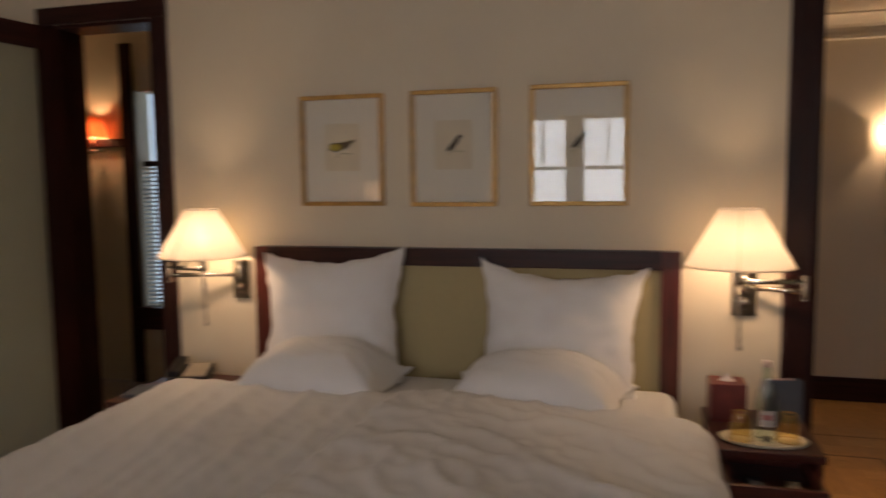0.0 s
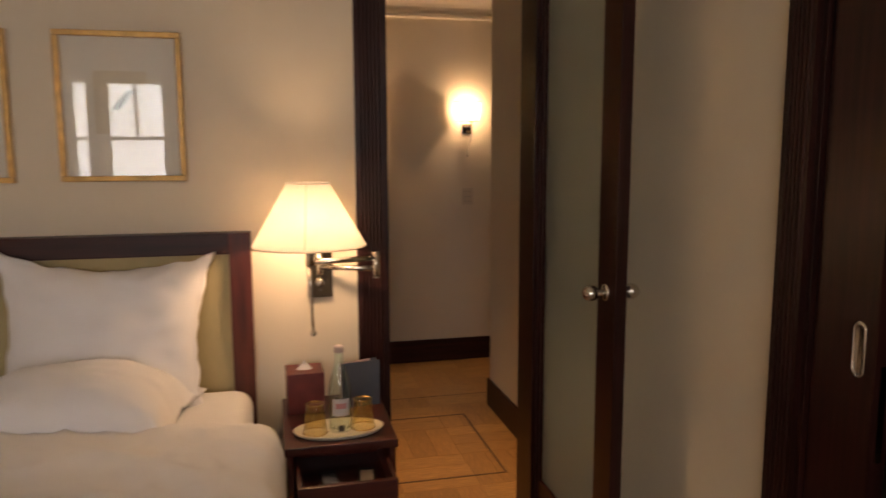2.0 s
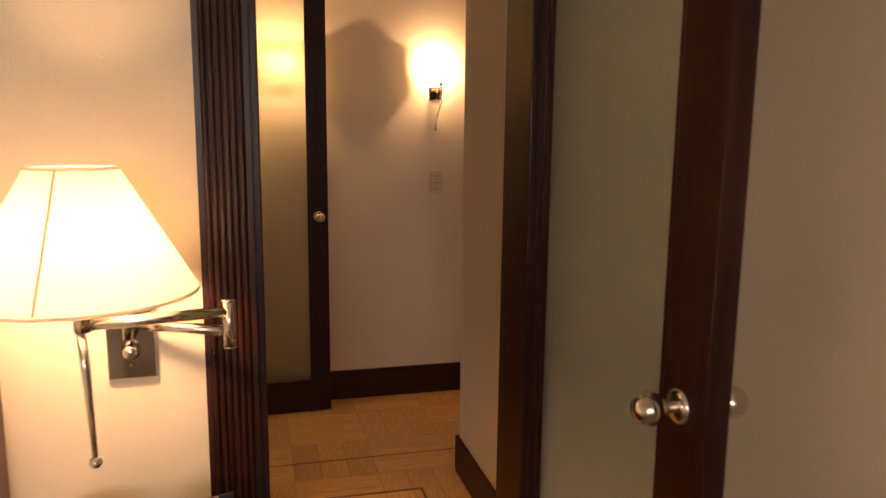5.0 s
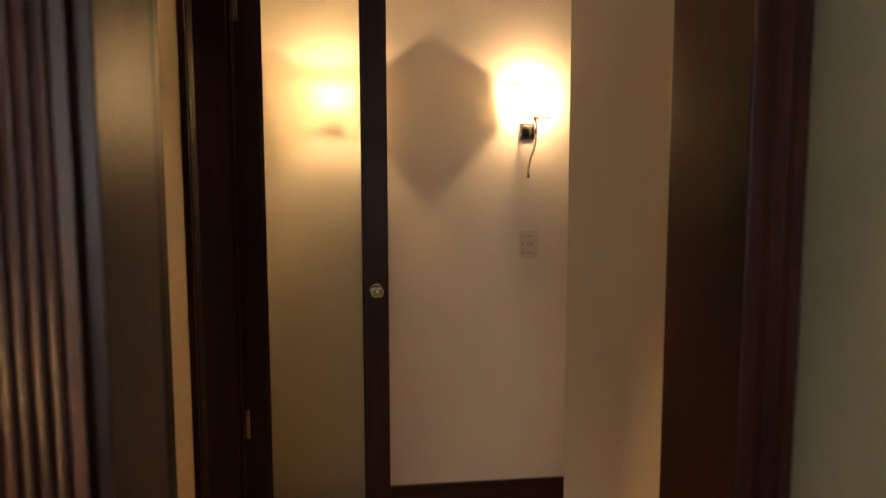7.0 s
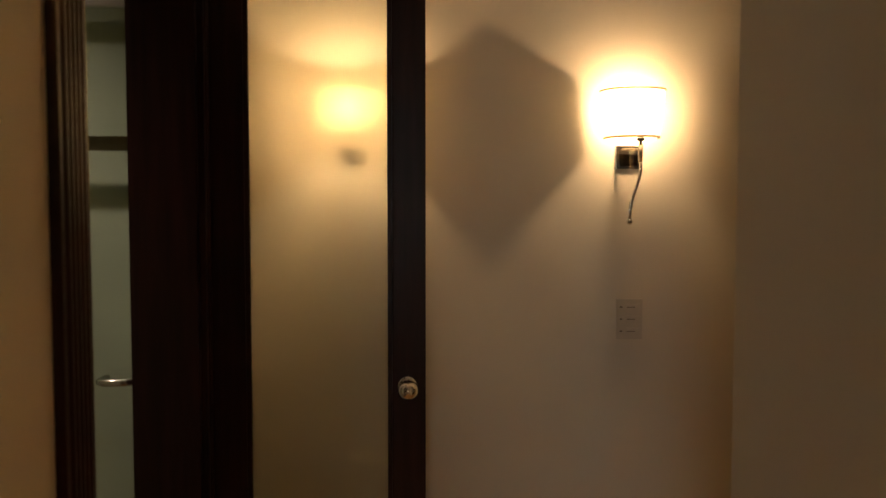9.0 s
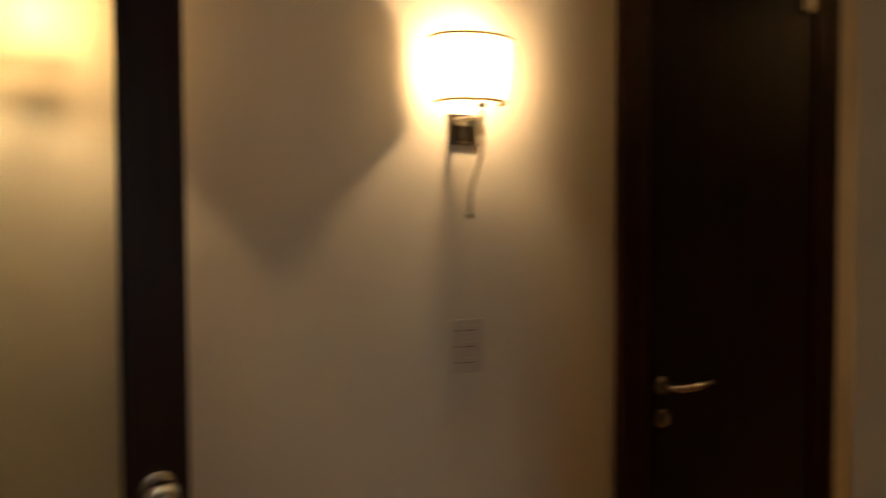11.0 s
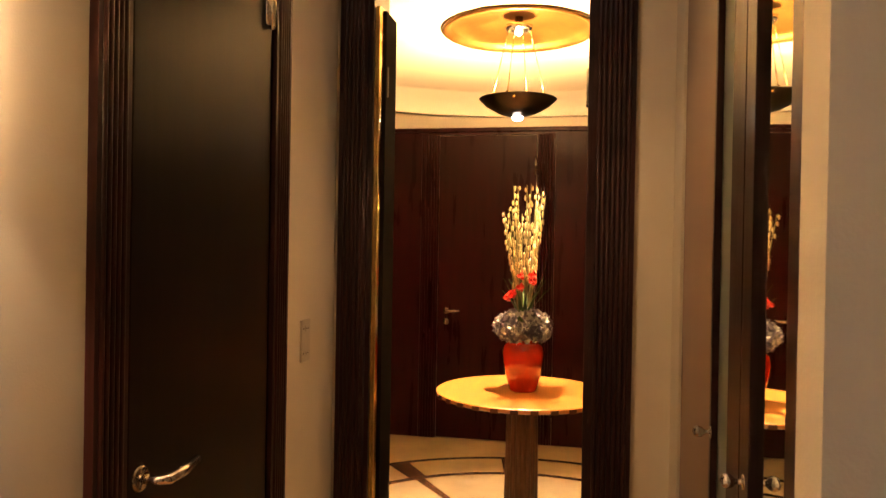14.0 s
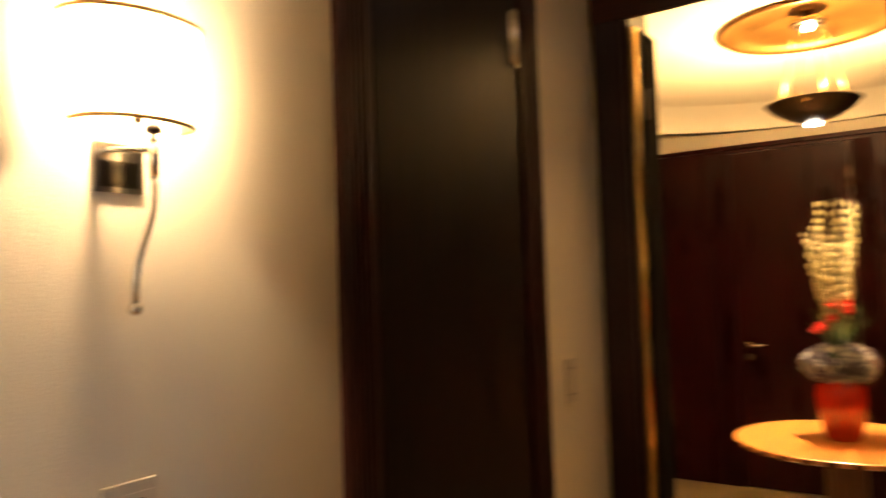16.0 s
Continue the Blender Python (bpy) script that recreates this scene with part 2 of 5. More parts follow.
def lathe(profile, steps=32, center=(0, 0, 0), squash=(1, 1), a0=0.0, a1=2 * math.pi):
    """A turned shape from (radius, height) pairs."""
    bm = bmesh.new()
    whole = abs(a1 - a0 - 2 * math.pi) < 1e-6
    rings = []
    for i in range(steps if whole else steps + 1):
        a = a0 + (a1 - a0) * i / steps
        rings.append([bm.verts.new((center[0] + r * math.cos(a) * squash[0], center[1] + r * math.sin(a) * squash[1], center[2] + h)) for r, h in profile])
    for i in range(steps):
        a, b = rings[i], rings[(i + 1) % len(rings)]
        for k in range(len(profile) - 1):
            bm.faces.new((a[k], b[k], b[k + 1], a[k + 1]))
    bmesh.ops.remove_doubles(bm, verts=bm.verts, dist=1e-5)
    bmesh.ops.recalc_face_normals(bm, faces=bm.faces)
    return bm


def tube(points, radius, sides=10, bm=None, cap=True):
    """A rod along points; radius is one number or one a point."""
    bm = bm or bmesh.new()
    pts = [Vector(p) for p in points]
    radii = radius if isinstance(radius, (list, tuple)) else [radius] * len(pts)
    rings, side = [], None
    for i, p in enumerate(pts):
        d = (pts[min(i + 1, len(pts) - 1)] - pts[max(i - 1, 0)]).normalized()
        if side is None:
            side = d.orthogonal().normalized()
        side = (side - d * side.dot(d)).normalized()
        up = d.cross(side)
        rings.append([bm.verts.new(p + radii[i] * (math.cos(a) * side + math.sin(a) * up)) for a in (2 * math.pi * k / sides for k in range(sides))])
    for a, b in zip(rings, rings[1:]):
        for k in range(sides):
            bm.faces.new((a[k], a[(k + 1) % sides], b[(k + 1) % sides], b[k]))
    if cap:
        bm.faces.new(rings[0][::-1])
        bm.faces.new(rings[-1])
    return bm


def ball(center, radius, bm=None, squash=(1, 1, 1), detail=2):
    bm = bm or bmesh.new()
    m = Matrix.Translation(center) @ Matrix.Diagonal((radius * squash[0], radius * squash[1], radius * squash[2], 1))
    bmesh.ops.create_icosphere(bm, subdivisions=detail, radius=1, matrix=m)
    return bm


def mesh_object(name, bm, material_, smooth=False):
    me = bpy.data.meshes.new(name)
    bm.to_mesh(me)
    bm.free()
    me.materials.append(material_)
    if smooth:
        me.shade_smooth()
    return new(name, me)


def part(name, bm, material_, parent, label="", smooth=False):
    ob = mesh_object(name, bm, material_, smooth)
    ob.parent = parent
    if label:
        ob["label"] = label
    return ob


def thing(name, label, category, m=None, group="", kind=""):
    ob = new(name)
    ob.empty_display_size = 0.1
    if m is not None:
        ob.matrix_world = m
    return tagged(ob, label, category, group, kind)


def single(name, bm, material_, label, category, smooth=False, m=None, group="", kind=""):
    ob = mesh_object(name, bm, material_, smooth)
    if m is not None:
        ob.matrix_world = m
    return tagged(ob, label, category, group, kind)


def structure(name, bm, material_, label, category="wall"):
    return tagged(mesh_object(name, bm, material_), label, category, kind="structure")


# ---- the plan ----
BED_S, BED_N = 2.59, 2.76        # bed wall, its two faces
HALL_E, HALL_W = 1.492, 0.42     # sides of the passage behind the right doorway
SCONCE = 4.98                    # wall with the hall sconces
FRONT = 3.273                    # wall with the entrance door
CORNER = 3.98                   # end of the passage's side wall
CLOSET = 3.887                   # wardrobe doors of the vestibule
ROOM_W, ROOM_E, ROOM_S = -3.4, 1.48, -3.0
DOOR_H = 2.33
CEIL, HALL_CEIL, LOBBY_CEIL = 2.72, 2.6, 2.61

structure("wall_bed", boxes((ROOM_W, -2.82, BED_S, BED_N, 0, CEIL), (-2.82, -2.26, BED_S, BED_N, DOOR_H, CEIL), (-2.26, 0.64, BED_S, BED_N, 0, CEIL),
                            (0.64, 1.26, BED_S, BED_N, DOOR_H, CEIL), (1.26, ROOM_E + 0.2, BED_S, BED_N, 0, CEIL)), M_WALL, "cream papered bedroom wall behind the bed")
structure("wall_room_east", boxes((ROOM_E, ROOM_E + 0.2, 1.36, BED_S, 0, CEIL), (ROOM_E, ROOM_E + 0.2, 0.3, 1.36, DOOR_H, CEIL), (ROOM_E, ROOM_E + 0.2, ROOM_S, 0.3, 0, CEIL)), M_WALL, "cream papered bedroom side wall")
structure("wall_room_west", boxes((ROOM_W - 0.2, ROOM_W, ROOM_S, BED_N, 0, CEIL)), M_WALL, "cream papered bedroom side wall")
WIN = [(-1.79, -1.57), (-1.45, -0.82), (-0.7, -0.07), (0.05, 0.6)]
segs, last = [], ROOM_W - 0.2
for a, b in WIN:
    segs += [(last, a, ROOM_S - 0.3, ROOM_S, 0, CEIL), (a, b, ROOM_S - 0.3, ROOM_S, 0, 1.15), (a, b, ROOM_S - 0.3, ROOM_S, 2.3, CEIL)]
    last = b
segs.append((last, ROOM_E + 0.2, ROOM_S - 0.3, ROOM_S, 0, CEIL))
structure("wall_room_window", boxes(*segs), M_WALL, "cream bedroom wall with tall windows")
structure("floor", boxes((-6.2, FRONT, -3.3, 6.5, -0.1, -0.012)), M_CARPET, "floor base of the suite", "floor")
structure("carpet", boxes((ROOM_W, ROOM_E, ROOM_S, BED_S - 0.02, -0.012, 0)), M_CARPET, "beige bedroom carpet", "carpet")
structure("ceiling_bedroom", boxes((ROOM_W - 0.2, ROOM_E + 0.2, ROOM_S - 0.3, BED_N, CEIL, CEIL + 0.1)), M_CEIL, "pale bedroom ceiling", "ceiling")
# passage and vestibule
structure("wall_sconce", boxes((-0.2, FRONT + 0.2, SCONCE, SCONCE + 0.15, 0, CEIL)), M_WALL, "cream papered hall wall with sconces")
structure("wall_passage_east", boxes((HALL_E, 1.557, BED_N, CORNER, 0, CEIL), (1.557, FRONT, CLOSET - 0.25, CLOSET - 0.15, 0, CEIL)), M_WALL, "cream papered passage wall and wardrobe back")
structure("wall_passage_west", boxes((HALL_W - 0.16, HALL_W, BED_N, 4.09, 0, CEIL), (HALL_W - 0.16, HALL_W, 4.09, 4.76, 2.42, CEIL), (HALL_W - 0.16, HALL_W, 4.76, SCONCE, 0, CEIL)), M_WALL, "cream papered passage wall with the bathroom doorway")
structure("wall_front", boxes((FRONT, FRONT + 0.18, 4.869, SCONCE, 0, CEIL), (FRONT, FRONT + 0.18, 4.135, 4.869, DOOR_H + 0.085, CEIL), (FRONT, FRONT + 0.18, 3.4, 4.135, 0, CEIL)), M_WALL, "cream papered entrance wall")
structure("ceiling_hall", boxes((HALL_W - 0.16, FRONT + 0.18, BED_N, SCONCE + 0.15, HALL_CEIL, HALL_CEIL + 0.1)), M_CEIL, "pale hall ceiling", "ceiling")
# lobby
LX = 6.55
structure("wall_lobby", boxes((LX, LX + 0.15, 2.2, 6.8, 0, 2.75), (FRONT + 0.18, LX, 6.65, 6.8, 0, 2.75), (FRONT + 0.18, LX, 2.2, 2.35, 0, 2.75), (FRONT + 0.18, FRONT + 0.25, 2.35, 3.4, 0, 2.75), (FRONT + 0.18, FRONT + 0.25, SCONCE + 0.15, 6.65, 0, 2.75)), M_WALL, "cream lobby wall above the panelling")
structure("floor_lobby", boxes((FRONT, LX + 0.2, 2.2, 6.8, -0.1, -0.006)), M_STONE, "cream marble lobby floor", "floor")

# ---- doors and trim ----


def reeded(width, height, depth=0.024, reeds=0, margin=0.012):
    """An upright casing with reeds: across x from 0, outwards to -y, up z."""
    bm = bmesh.new()
    prof = [(0, 0), (0, -depth * 0.75), (margin, -depth * 0.75)]
    reeds = reeds or max(4, round(width / 0.0185))
    w = (width - 2 * margin) / reeds
    for i in range(reeds):
        for k in range(7):
            a = math.pi * k / 6
            prof.append((margin + w * (i + 0.5 - 0.46 * math.cos(a)), -depth * 0.7 - 0.4 * w * math.sin(a)))
    prof += [(width - margin, -depth * 0.75), (width, -depth * 0.75), (width, 0)]
    low = [bm.verts.new((x, y, 0)) for x, y in prof]
    top = [bm.verts.new((x, y, height)) for x, y in prof]
    for i in range(len(prof)):
        k = (i + 1) % len(prof)
        bm.faces.new((low[i], low[k], top[k], top[i]))
    bm.faces.new(low[::-1])
    bm.faces.new(top)
    bmesh.ops.recalc_face_normals(bm, faces=bm.faces)
    return bm


def moved(bm, m):
    bmesh.ops.transform(bm, matrix=m, verts=bm.verts)
    return bm


def door_frame(label, m, opening, height, thick, casing=0.11, back=True, near=None, rise=0.0):
    """Frame round an opening: x from 0 to opening, the room's face of the wall at y = 0, the wall goes to +y.
    near: the width of the casing at x = 0; rise: how far the lining's head lies above the room's head casing."""
    near = near or casing
    fr = thing("door_frame", label, "door frame", m, kind="structure")
    full = height + rise
    for y, sign, tall in [(0, 1, height)] + ([(thick, -1, full)] if back else []):
        turn = Matrix.Identity(4) if sign > 0 else Matrix.Diagonal((1, -1, 1, 1))
        for x, wide in ((-near, near), (opening, casing)):
            bm = moved(reeded(wide, tall + 0.002), Matrix.Translation((x, y, 0)) @ turn)
            bmesh.ops.recalc_face_normals(bm, faces=bm.faces)
            part("casing", bm, M_WOOD, fr)
        bm = bmesh.new()
        y0, y1 = (y - 0.026, y) if sign > 0 else (y, y + 0.026)
        box(bm, -near - 0.004, opening + casing + 0.004, y0, y1, tall + 0.002, tall + casing)
        bevelled(bm, 0.006)
        part("head_casing", bm, M_WOODX, fr)
    part("jamb", bevelled(boxes((-0.002, 0.016, -0.002, thick + 0.002, 0, full)), 0.003), M_WOOD, fr)
    part("jamb", bevelled(boxes((opening - 0.016, opening + 0.002, -0.002, thick + 0.002, 0, full)), 0.003), M_WOOD, fr)
    part("head_jamb", bevelled(boxes((0.016, opening - 0.016, -0.002, thick + 0.002, full - 0.016, full + 0.002)), 0.003), M_WOODX, fr)
    return fr


def knob(parent, x, z, side, r=0.027):
    """A ball knob on a stem and a round rose; side is -1 or 1 along y, which starts at the door's face."""
    face = 0.0 if side < 0 else 0.04
    def along(profile):
        bm = lathe(profile, 24)
        bmesh.ops.transform(bm, matrix=Matrix.Translation((x, face, z)) @ Matrix.Rotation(math.pi / 2 if side < 0 else -math.pi / 2, 4, "X"), verts=bm.verts)
        return bm
    k = part("door_knob", along([(0, 0.075), (0.015, 0.073), (r * 0.85, 0.064), (r, 0.05), (r * 0.85, 0.036), (0.012, 0.026), (0.009, 0.006), (0.011, 0)]), M_CHROME, parent, "polished nickel ball knob", True)
    part("rose", along([(0, 0.007), (0.022, 0.007), (0.027, 0.004), (0.028, 0)]), M_CHROME, k, smooth=True)
    return k


def hinge(parent, x, y, z, tall=0.1):
    bm = tube([(x, y, z - tall / 2), (x, y, z + tall / 2)], 0.01, 12)
    ball((x, y, z + tall / 2 + 0.004), 0.007, bm, detail=1)
    ball((x, y, z - tall / 2 - 0.004), 0.007, bm, detail=1)
    return part("hinge", bm, M_CHROME, parent, smooth=True)


def glass_door(label, m, width, height, stile, bottom, knob_z, knob_in=0.07, pane=None):
    """A leaf from its hinge at x = 0 to x = width, faces at y = 0 and 0.04."""
    d = thing("glass_door", label, "door", m)
    s = stile
    for x in (0, width - s):
        part("stile", bevelled(boxes((x, x + s, 0, 0.04, 0.008, height)), 0.004), M_WOOD, d)
    part("bottom_rail", bevelled(boxes((s - 0.001, width - s + 0.001, 0.001, 0.039, 0.008, bottom)), 0.003), M_WOODX, d)
    part("top_rail", bevelled(boxes((s - 0.001, width - s + 0.001, 0.001, 0.039, height - 0.11, height)), 0.003), M_WOODX, d)
    g = part("glass_pane", boxes((s - 0.003, width - s + 0.003, 0.015, 0.025, bottom - 0.003, height - 0.107)), pane or M_FROST, d, "pale frosted glass pane")
    for x0, x1, z0, z1 in ((s, s + 0.012, bottom, height - 0.11), (width - s - 0.012, width - s, bottom, height - 0.11)):
        part("glazing_bead", boxes((x0, x1, 0.003, 0.014, z0, z1), (x0, x1, 0.026, 0.037, z0, z1)), M_WOOD, g)
    knob(d, width - knob_in, knob_z, -1)
    knob(d, width - knob_in, knob_z, 1)
    for z in (0.52, height - 0.27):
        h = hinge(d, -0.006, 0.0, z, 0.13)
        part("hinge_leaf", bevelled(boxes((0.004, 0.022, -0.004, 0.001, z - 0.05, z + 0.065)), 0.0015), M_CHROME, h)
        part("hinge_leaf", bevelled(boxes((-0.034, -0.016, -0.006, -0.002, z - 0.075, z + 0.065)), 0.0015), M_CHROME, h)
    return d


door_frame("dark reeded mahogany frame of the open doorway beside the bed", pose(0.65, BED_S, 0), 0.61, DOOR_H, BED_N - BED_S, casing=0.105)
door_frame("dark reeded mahogany frame of the side room doorway", pose(-2.82, BED_S, 0), 0.56, DOOR_H, BED_N - BED_S, casing=0.085)
glass_door("open glass door in dark mahogany with ball knobs, by the passage", pose(1.27, 2.69, 0, rz=-90), 0.76, 2.3, 0.118, 0.19, 1.082)
glass_door("open glass door in dark mahogany at the side room doorway", pose(-2.79, 2.56, 0, rz=-98), 0.62, 2.3, 0.12, 0.19, 1.1)
bath_leaf = glass_door("open glass bathroom door in dark mahogany standing before the hall wall", pose(0.437, 4.8, 0, rz=2.5), 0.576, 2.4, 0.092, 0.17, 1.05, 0.05, M_FROSTB)
# bathroom doorway in the passage's west wall (local x runs along +y of the place)
door_frame("dark reeded mahogany frame of the bathroom doorway", pose(HALL_W, 4.09, 0, rz=90), 0.67, 2.42, 0.16, casing=0.1)
# entrance
door_frame("dark reeded mahogany frame of the entrance door", pose(FRONT, 4.869, 0, rz=-90), 0.734, DOOR_H, 0.18, casing=0.13, near=0.096, rise=0.085)


def plain_door(label, m, width, height, lever_x, lever_z, hand=1, latch=True, finish=None, hinges=()):
    """A flush dark leaf: x from 0 to width, its face at y = 0, going to +y."""
    d = thing("door", label, "door", m)
    part("leaf", bevelled(boxes((0, width, 0, 0.045, 0.006, height)), 0.003), finish or M_BLACK, d)
    if latch:
        def turned(profile, z):
            bm = lathe(profile, 24)
            bmesh.ops.transform(bm, matrix=Matrix.Translation((lever_x, 0, z)) @ Matrix.Rotation(math.pi / 2, 4, "X"), verts=bm.verts)
            return bm
        rose = [(0, 0.009), (0.02, 0.009), (0.025, 0.006), (0.026, 0)]
        h = part("door_lever", tube([(lever_x, 0, lever_z), (lever_x, -0.045, lever_z), (lever_x + hand * 0.012, -0.055, lever_z), (lever_x + hand * 0.06, -0.056, lever_z + 0.001), (lever_x + hand * 0.12, -0.052, lever_z + 0.008)],
                                     [0.009, 0.009, 0.0105, 0.0115, 0.009], 14), M_CHROME, d, "polished nickel lever handle", True)
        # both roses in darker metal: their dim place is put into the colour
        part("rose", turned(rose, lever_z), M_DARKN, h, smooth=True)
        lock = part("lock_rose", turned(rose, lever_z - 0.085), M_DARKN, d, smooth=True)
        part("thumb_turn", bevelled(boxes((lever_x - 0.004, lever_x + 0.004, -0.022, -0.009, lever_z - 0.1, lever_z - 0.07)), 0.002), M_CHROME, lock)
    for hx, hz in hinges:
        h = hinge(d, hx, -0.012, hz, 0.14)
        # lobby hinges get darker metal in place of dim light, without a glint
        h.data.materials[0] = M_DARKN if finish else M_CHROME
        if not finish:
            part("hinge_leaf", bevelled(boxes((hx - 0.026, hx - 0.008, -0.009, -0.002, hz - 0.07, hz + 0.07)), 0.002), M_CHROME, h)
            part("hinge_leaf", bevelled(boxes((hx + 0.008, hx + 0.026, -0.009, -0.002, hz - 0.07, hz + 0.07)), 0.002), M_CHROME, h)
    return d


# dark door in the sconce wall
door_frame("dark reeded mahogany frame of the connecting door", pose(2.135, SCONCE, 0), 0.62, DOOR_H, 0.03, casing=0.095, back=False)
plain_door("closed black-brown lacquered connecting door with lever handle", pose(2.151, SCONCE - 0.008, 0), 0.588, DOOR_H - 0.018, 0.035, 1.064, hinges=[(0.566, 2.15), (0.566, 0.25)])

# sliding wardrobe door of the bedroom
fr = door_frame("dark reeded mahogany frame of the bedroom sliding door", pose(ROOM_E, 1.36, 0, rz=-90), 1.06, DOOR_H, 0.2, casing=0.13, back=False, near=0.095)
sl = thing("sliding_door", "dark mahogany pocket door drawn back, with an oval flush pull", "door", pose(ROOM_E + 0.012, 1.342, 0, rz=-90))
leaf = part("leaf", bevelled(boxes((0.0, 0.187, 0, 0.045, 0.006, DOOR_H - 0.02)), 0.004), M_WOOD, sl)
part("edge_plate", bevelled(boxes((0.186, 0.19, 0.014, 0.03, 0.85, 1.067)), 0.001), M_DARKN, leaf, "smoked nickel lock plate")


def oval(scale_x, scale_z, y, bm, n=28):
    """A ring of points round a tall oval at the pull's place."""
    pts = []
    for k in range(n):
        a = 2 * math.pi * k / n
        pts.append(bm.verts.new((0.14 + 0.019 * scale_x * math.cos(a), y, 1.095 + 0.019 * scale_x * math.sin(a) + (0.045 if math.sin(a) >= 0 else -0.045) * scale_z)))
    return pts


def bridge(bm, rings_):
    for p, q in zip(rings_, rings_[1:]):
        for k in range(len(p)):
            bm.faces.new((p[k], p[(k + 1) % len(p)], q[(k + 1) % len(p)], q[k]))


bm = bmesh.new()
bridge(bm, [oval(1, 1, -0.0005, bm), oval(0.97, 1, -0.004, bm), oval(0.68, 0.93, -0.0045, bm), oval(0.64, 0.92, -0.0015, bm)])
bmesh.ops.recalc_face_normals(bm, faces=bm.faces)
pull = part("flush_pull", bm, M_CHROME, sl, "oval polished nickel flush pull", True)
bm = bmesh.new()
rings_ = [oval(0.66, 0.925, -0.0016, bm), oval(0.5, 0.9, -0.0008, bm)]
bridge(bm, rings_)
bm.faces.new(rings_[-1])
bmesh.ops.recalc_face_normals(bm, faces=bm.faces)
# nearly flat face: darker metal stands in for the shade of a deep hollow
part("recess", bm, M_DARKN, pull, "hollow of the pull, its shade set as darker metal", True)
for z in (1.095 + 0.057, 1.095 - 0.057):
    part("screw", ball((0.14, -0.0045, z), 0.0035, detail=1), M_DARKN, pull)

# wardrobe or linen doors in the passage's west wall
wd = thing("passage_cupboard", "dark glossy mahogany double cupboard doors in the passage wall", "cupboard", pose(HALL_W, 2.86, 0, rz=90))
part("door_leaf", bevelled(boxes((0, 0.5, -0.03, 0, 0.02, DOOR_H)), 0.004), M_BLACK, wd)
part("door_leaf", bevelled(boxes((0.504, 0.78, -0.03, 0, 0.02, DOOR_H)), 0.004), M_BLACK, wd)
part("edge_trim", bevelled(boxes((0.784, 0.86, -0.02, 0, 0.0, DOOR_H + 0.03)), 0.004), M_WOOD, wd)


def skirting(name, x0, x1, y0, y1):
    bm = boxes((x0, x1, y0, y1, 0, 0.165))
    bevelled(bm, 0.006)
    return structure(name, bm, M_WOODX, "dark mahogany skirting board", "skirting")


skirting("baseboard", 0.42, 2.04, SCONCE - 0.015, SCONCE)
skirting("baseboard", 2.855, FRONT, SCONCE - 0.015, SCONCE)
skirting("baseboard", HALL_E - 0.015, HALL_E, BED_N + 0.03, CORNER)
skirting("baseboard", HALL_E - 0.015, 1.557, CORNER, CORNER + 0.015)
skirting("baseboard", HALL_W, HALL_W + 0.015, 3.73, 3.985)
skirting("baseboard", -2.17, 0.54, BED_S - 0.015, BED_S)
skirting("baseboard", ROOM_E - 0.015, ROOM_E, 1.56, BED_S)

# cornice of the hall: a cove under the ceiling
bm = bmesh.new()
prof = [(0, -0.155), (-0.022, -0.155), (-0.026, -0.148), (-0.022, -0.136), (-0.012, -0.132), (-0.014, -0.118)] + [(-0.11 + 0.09 * math.cos(a), -0.105 + 0.09 * math.sin(a)) for a in (math.pi / 2 * k / 6 for k in range(7))] + [(-0.13, -0.012), (-0.13, 0), (0, 0)]
for seg in (((HALL_W, SCONCE), (FRONT, SCONCE)),):
    rows_ = [[bm.verts.new((x, y + p, HALL_CEIL + q)) for p, q in prof] for x, y in seg]
    for k in range(len(prof)):
        j = (k + 1) % len(prof)
        bm.faces.new((rows_[0][k], rows_[0][j], rows_[1][j], rows_[1][k]))
bmesh.ops.recalc_face_normals(bm, faces=bm.faces)
structure("trim", bm, M_CEIL, "pale plaster cornice under the hall ceiling", "cornice")

# ---- wardrobe front of the vestibule ----
wf = thing("vestibule_wardrobe", "vestibule wardrobe with glazed and mirrored dark-framed doors", "wardrobe", pose(0, CLOSET, 0))
part("side_panel", bevelled(boxes((1.56, 1.6, -0.14, 0.0, 0, 2.33)), 0.003), M_WOOD, wf)
part("head_panel", boxes((1.56, 3.27, -0.14, 0.0, DOOR_H + 0.01, 2.6)), M_WALL, wf)


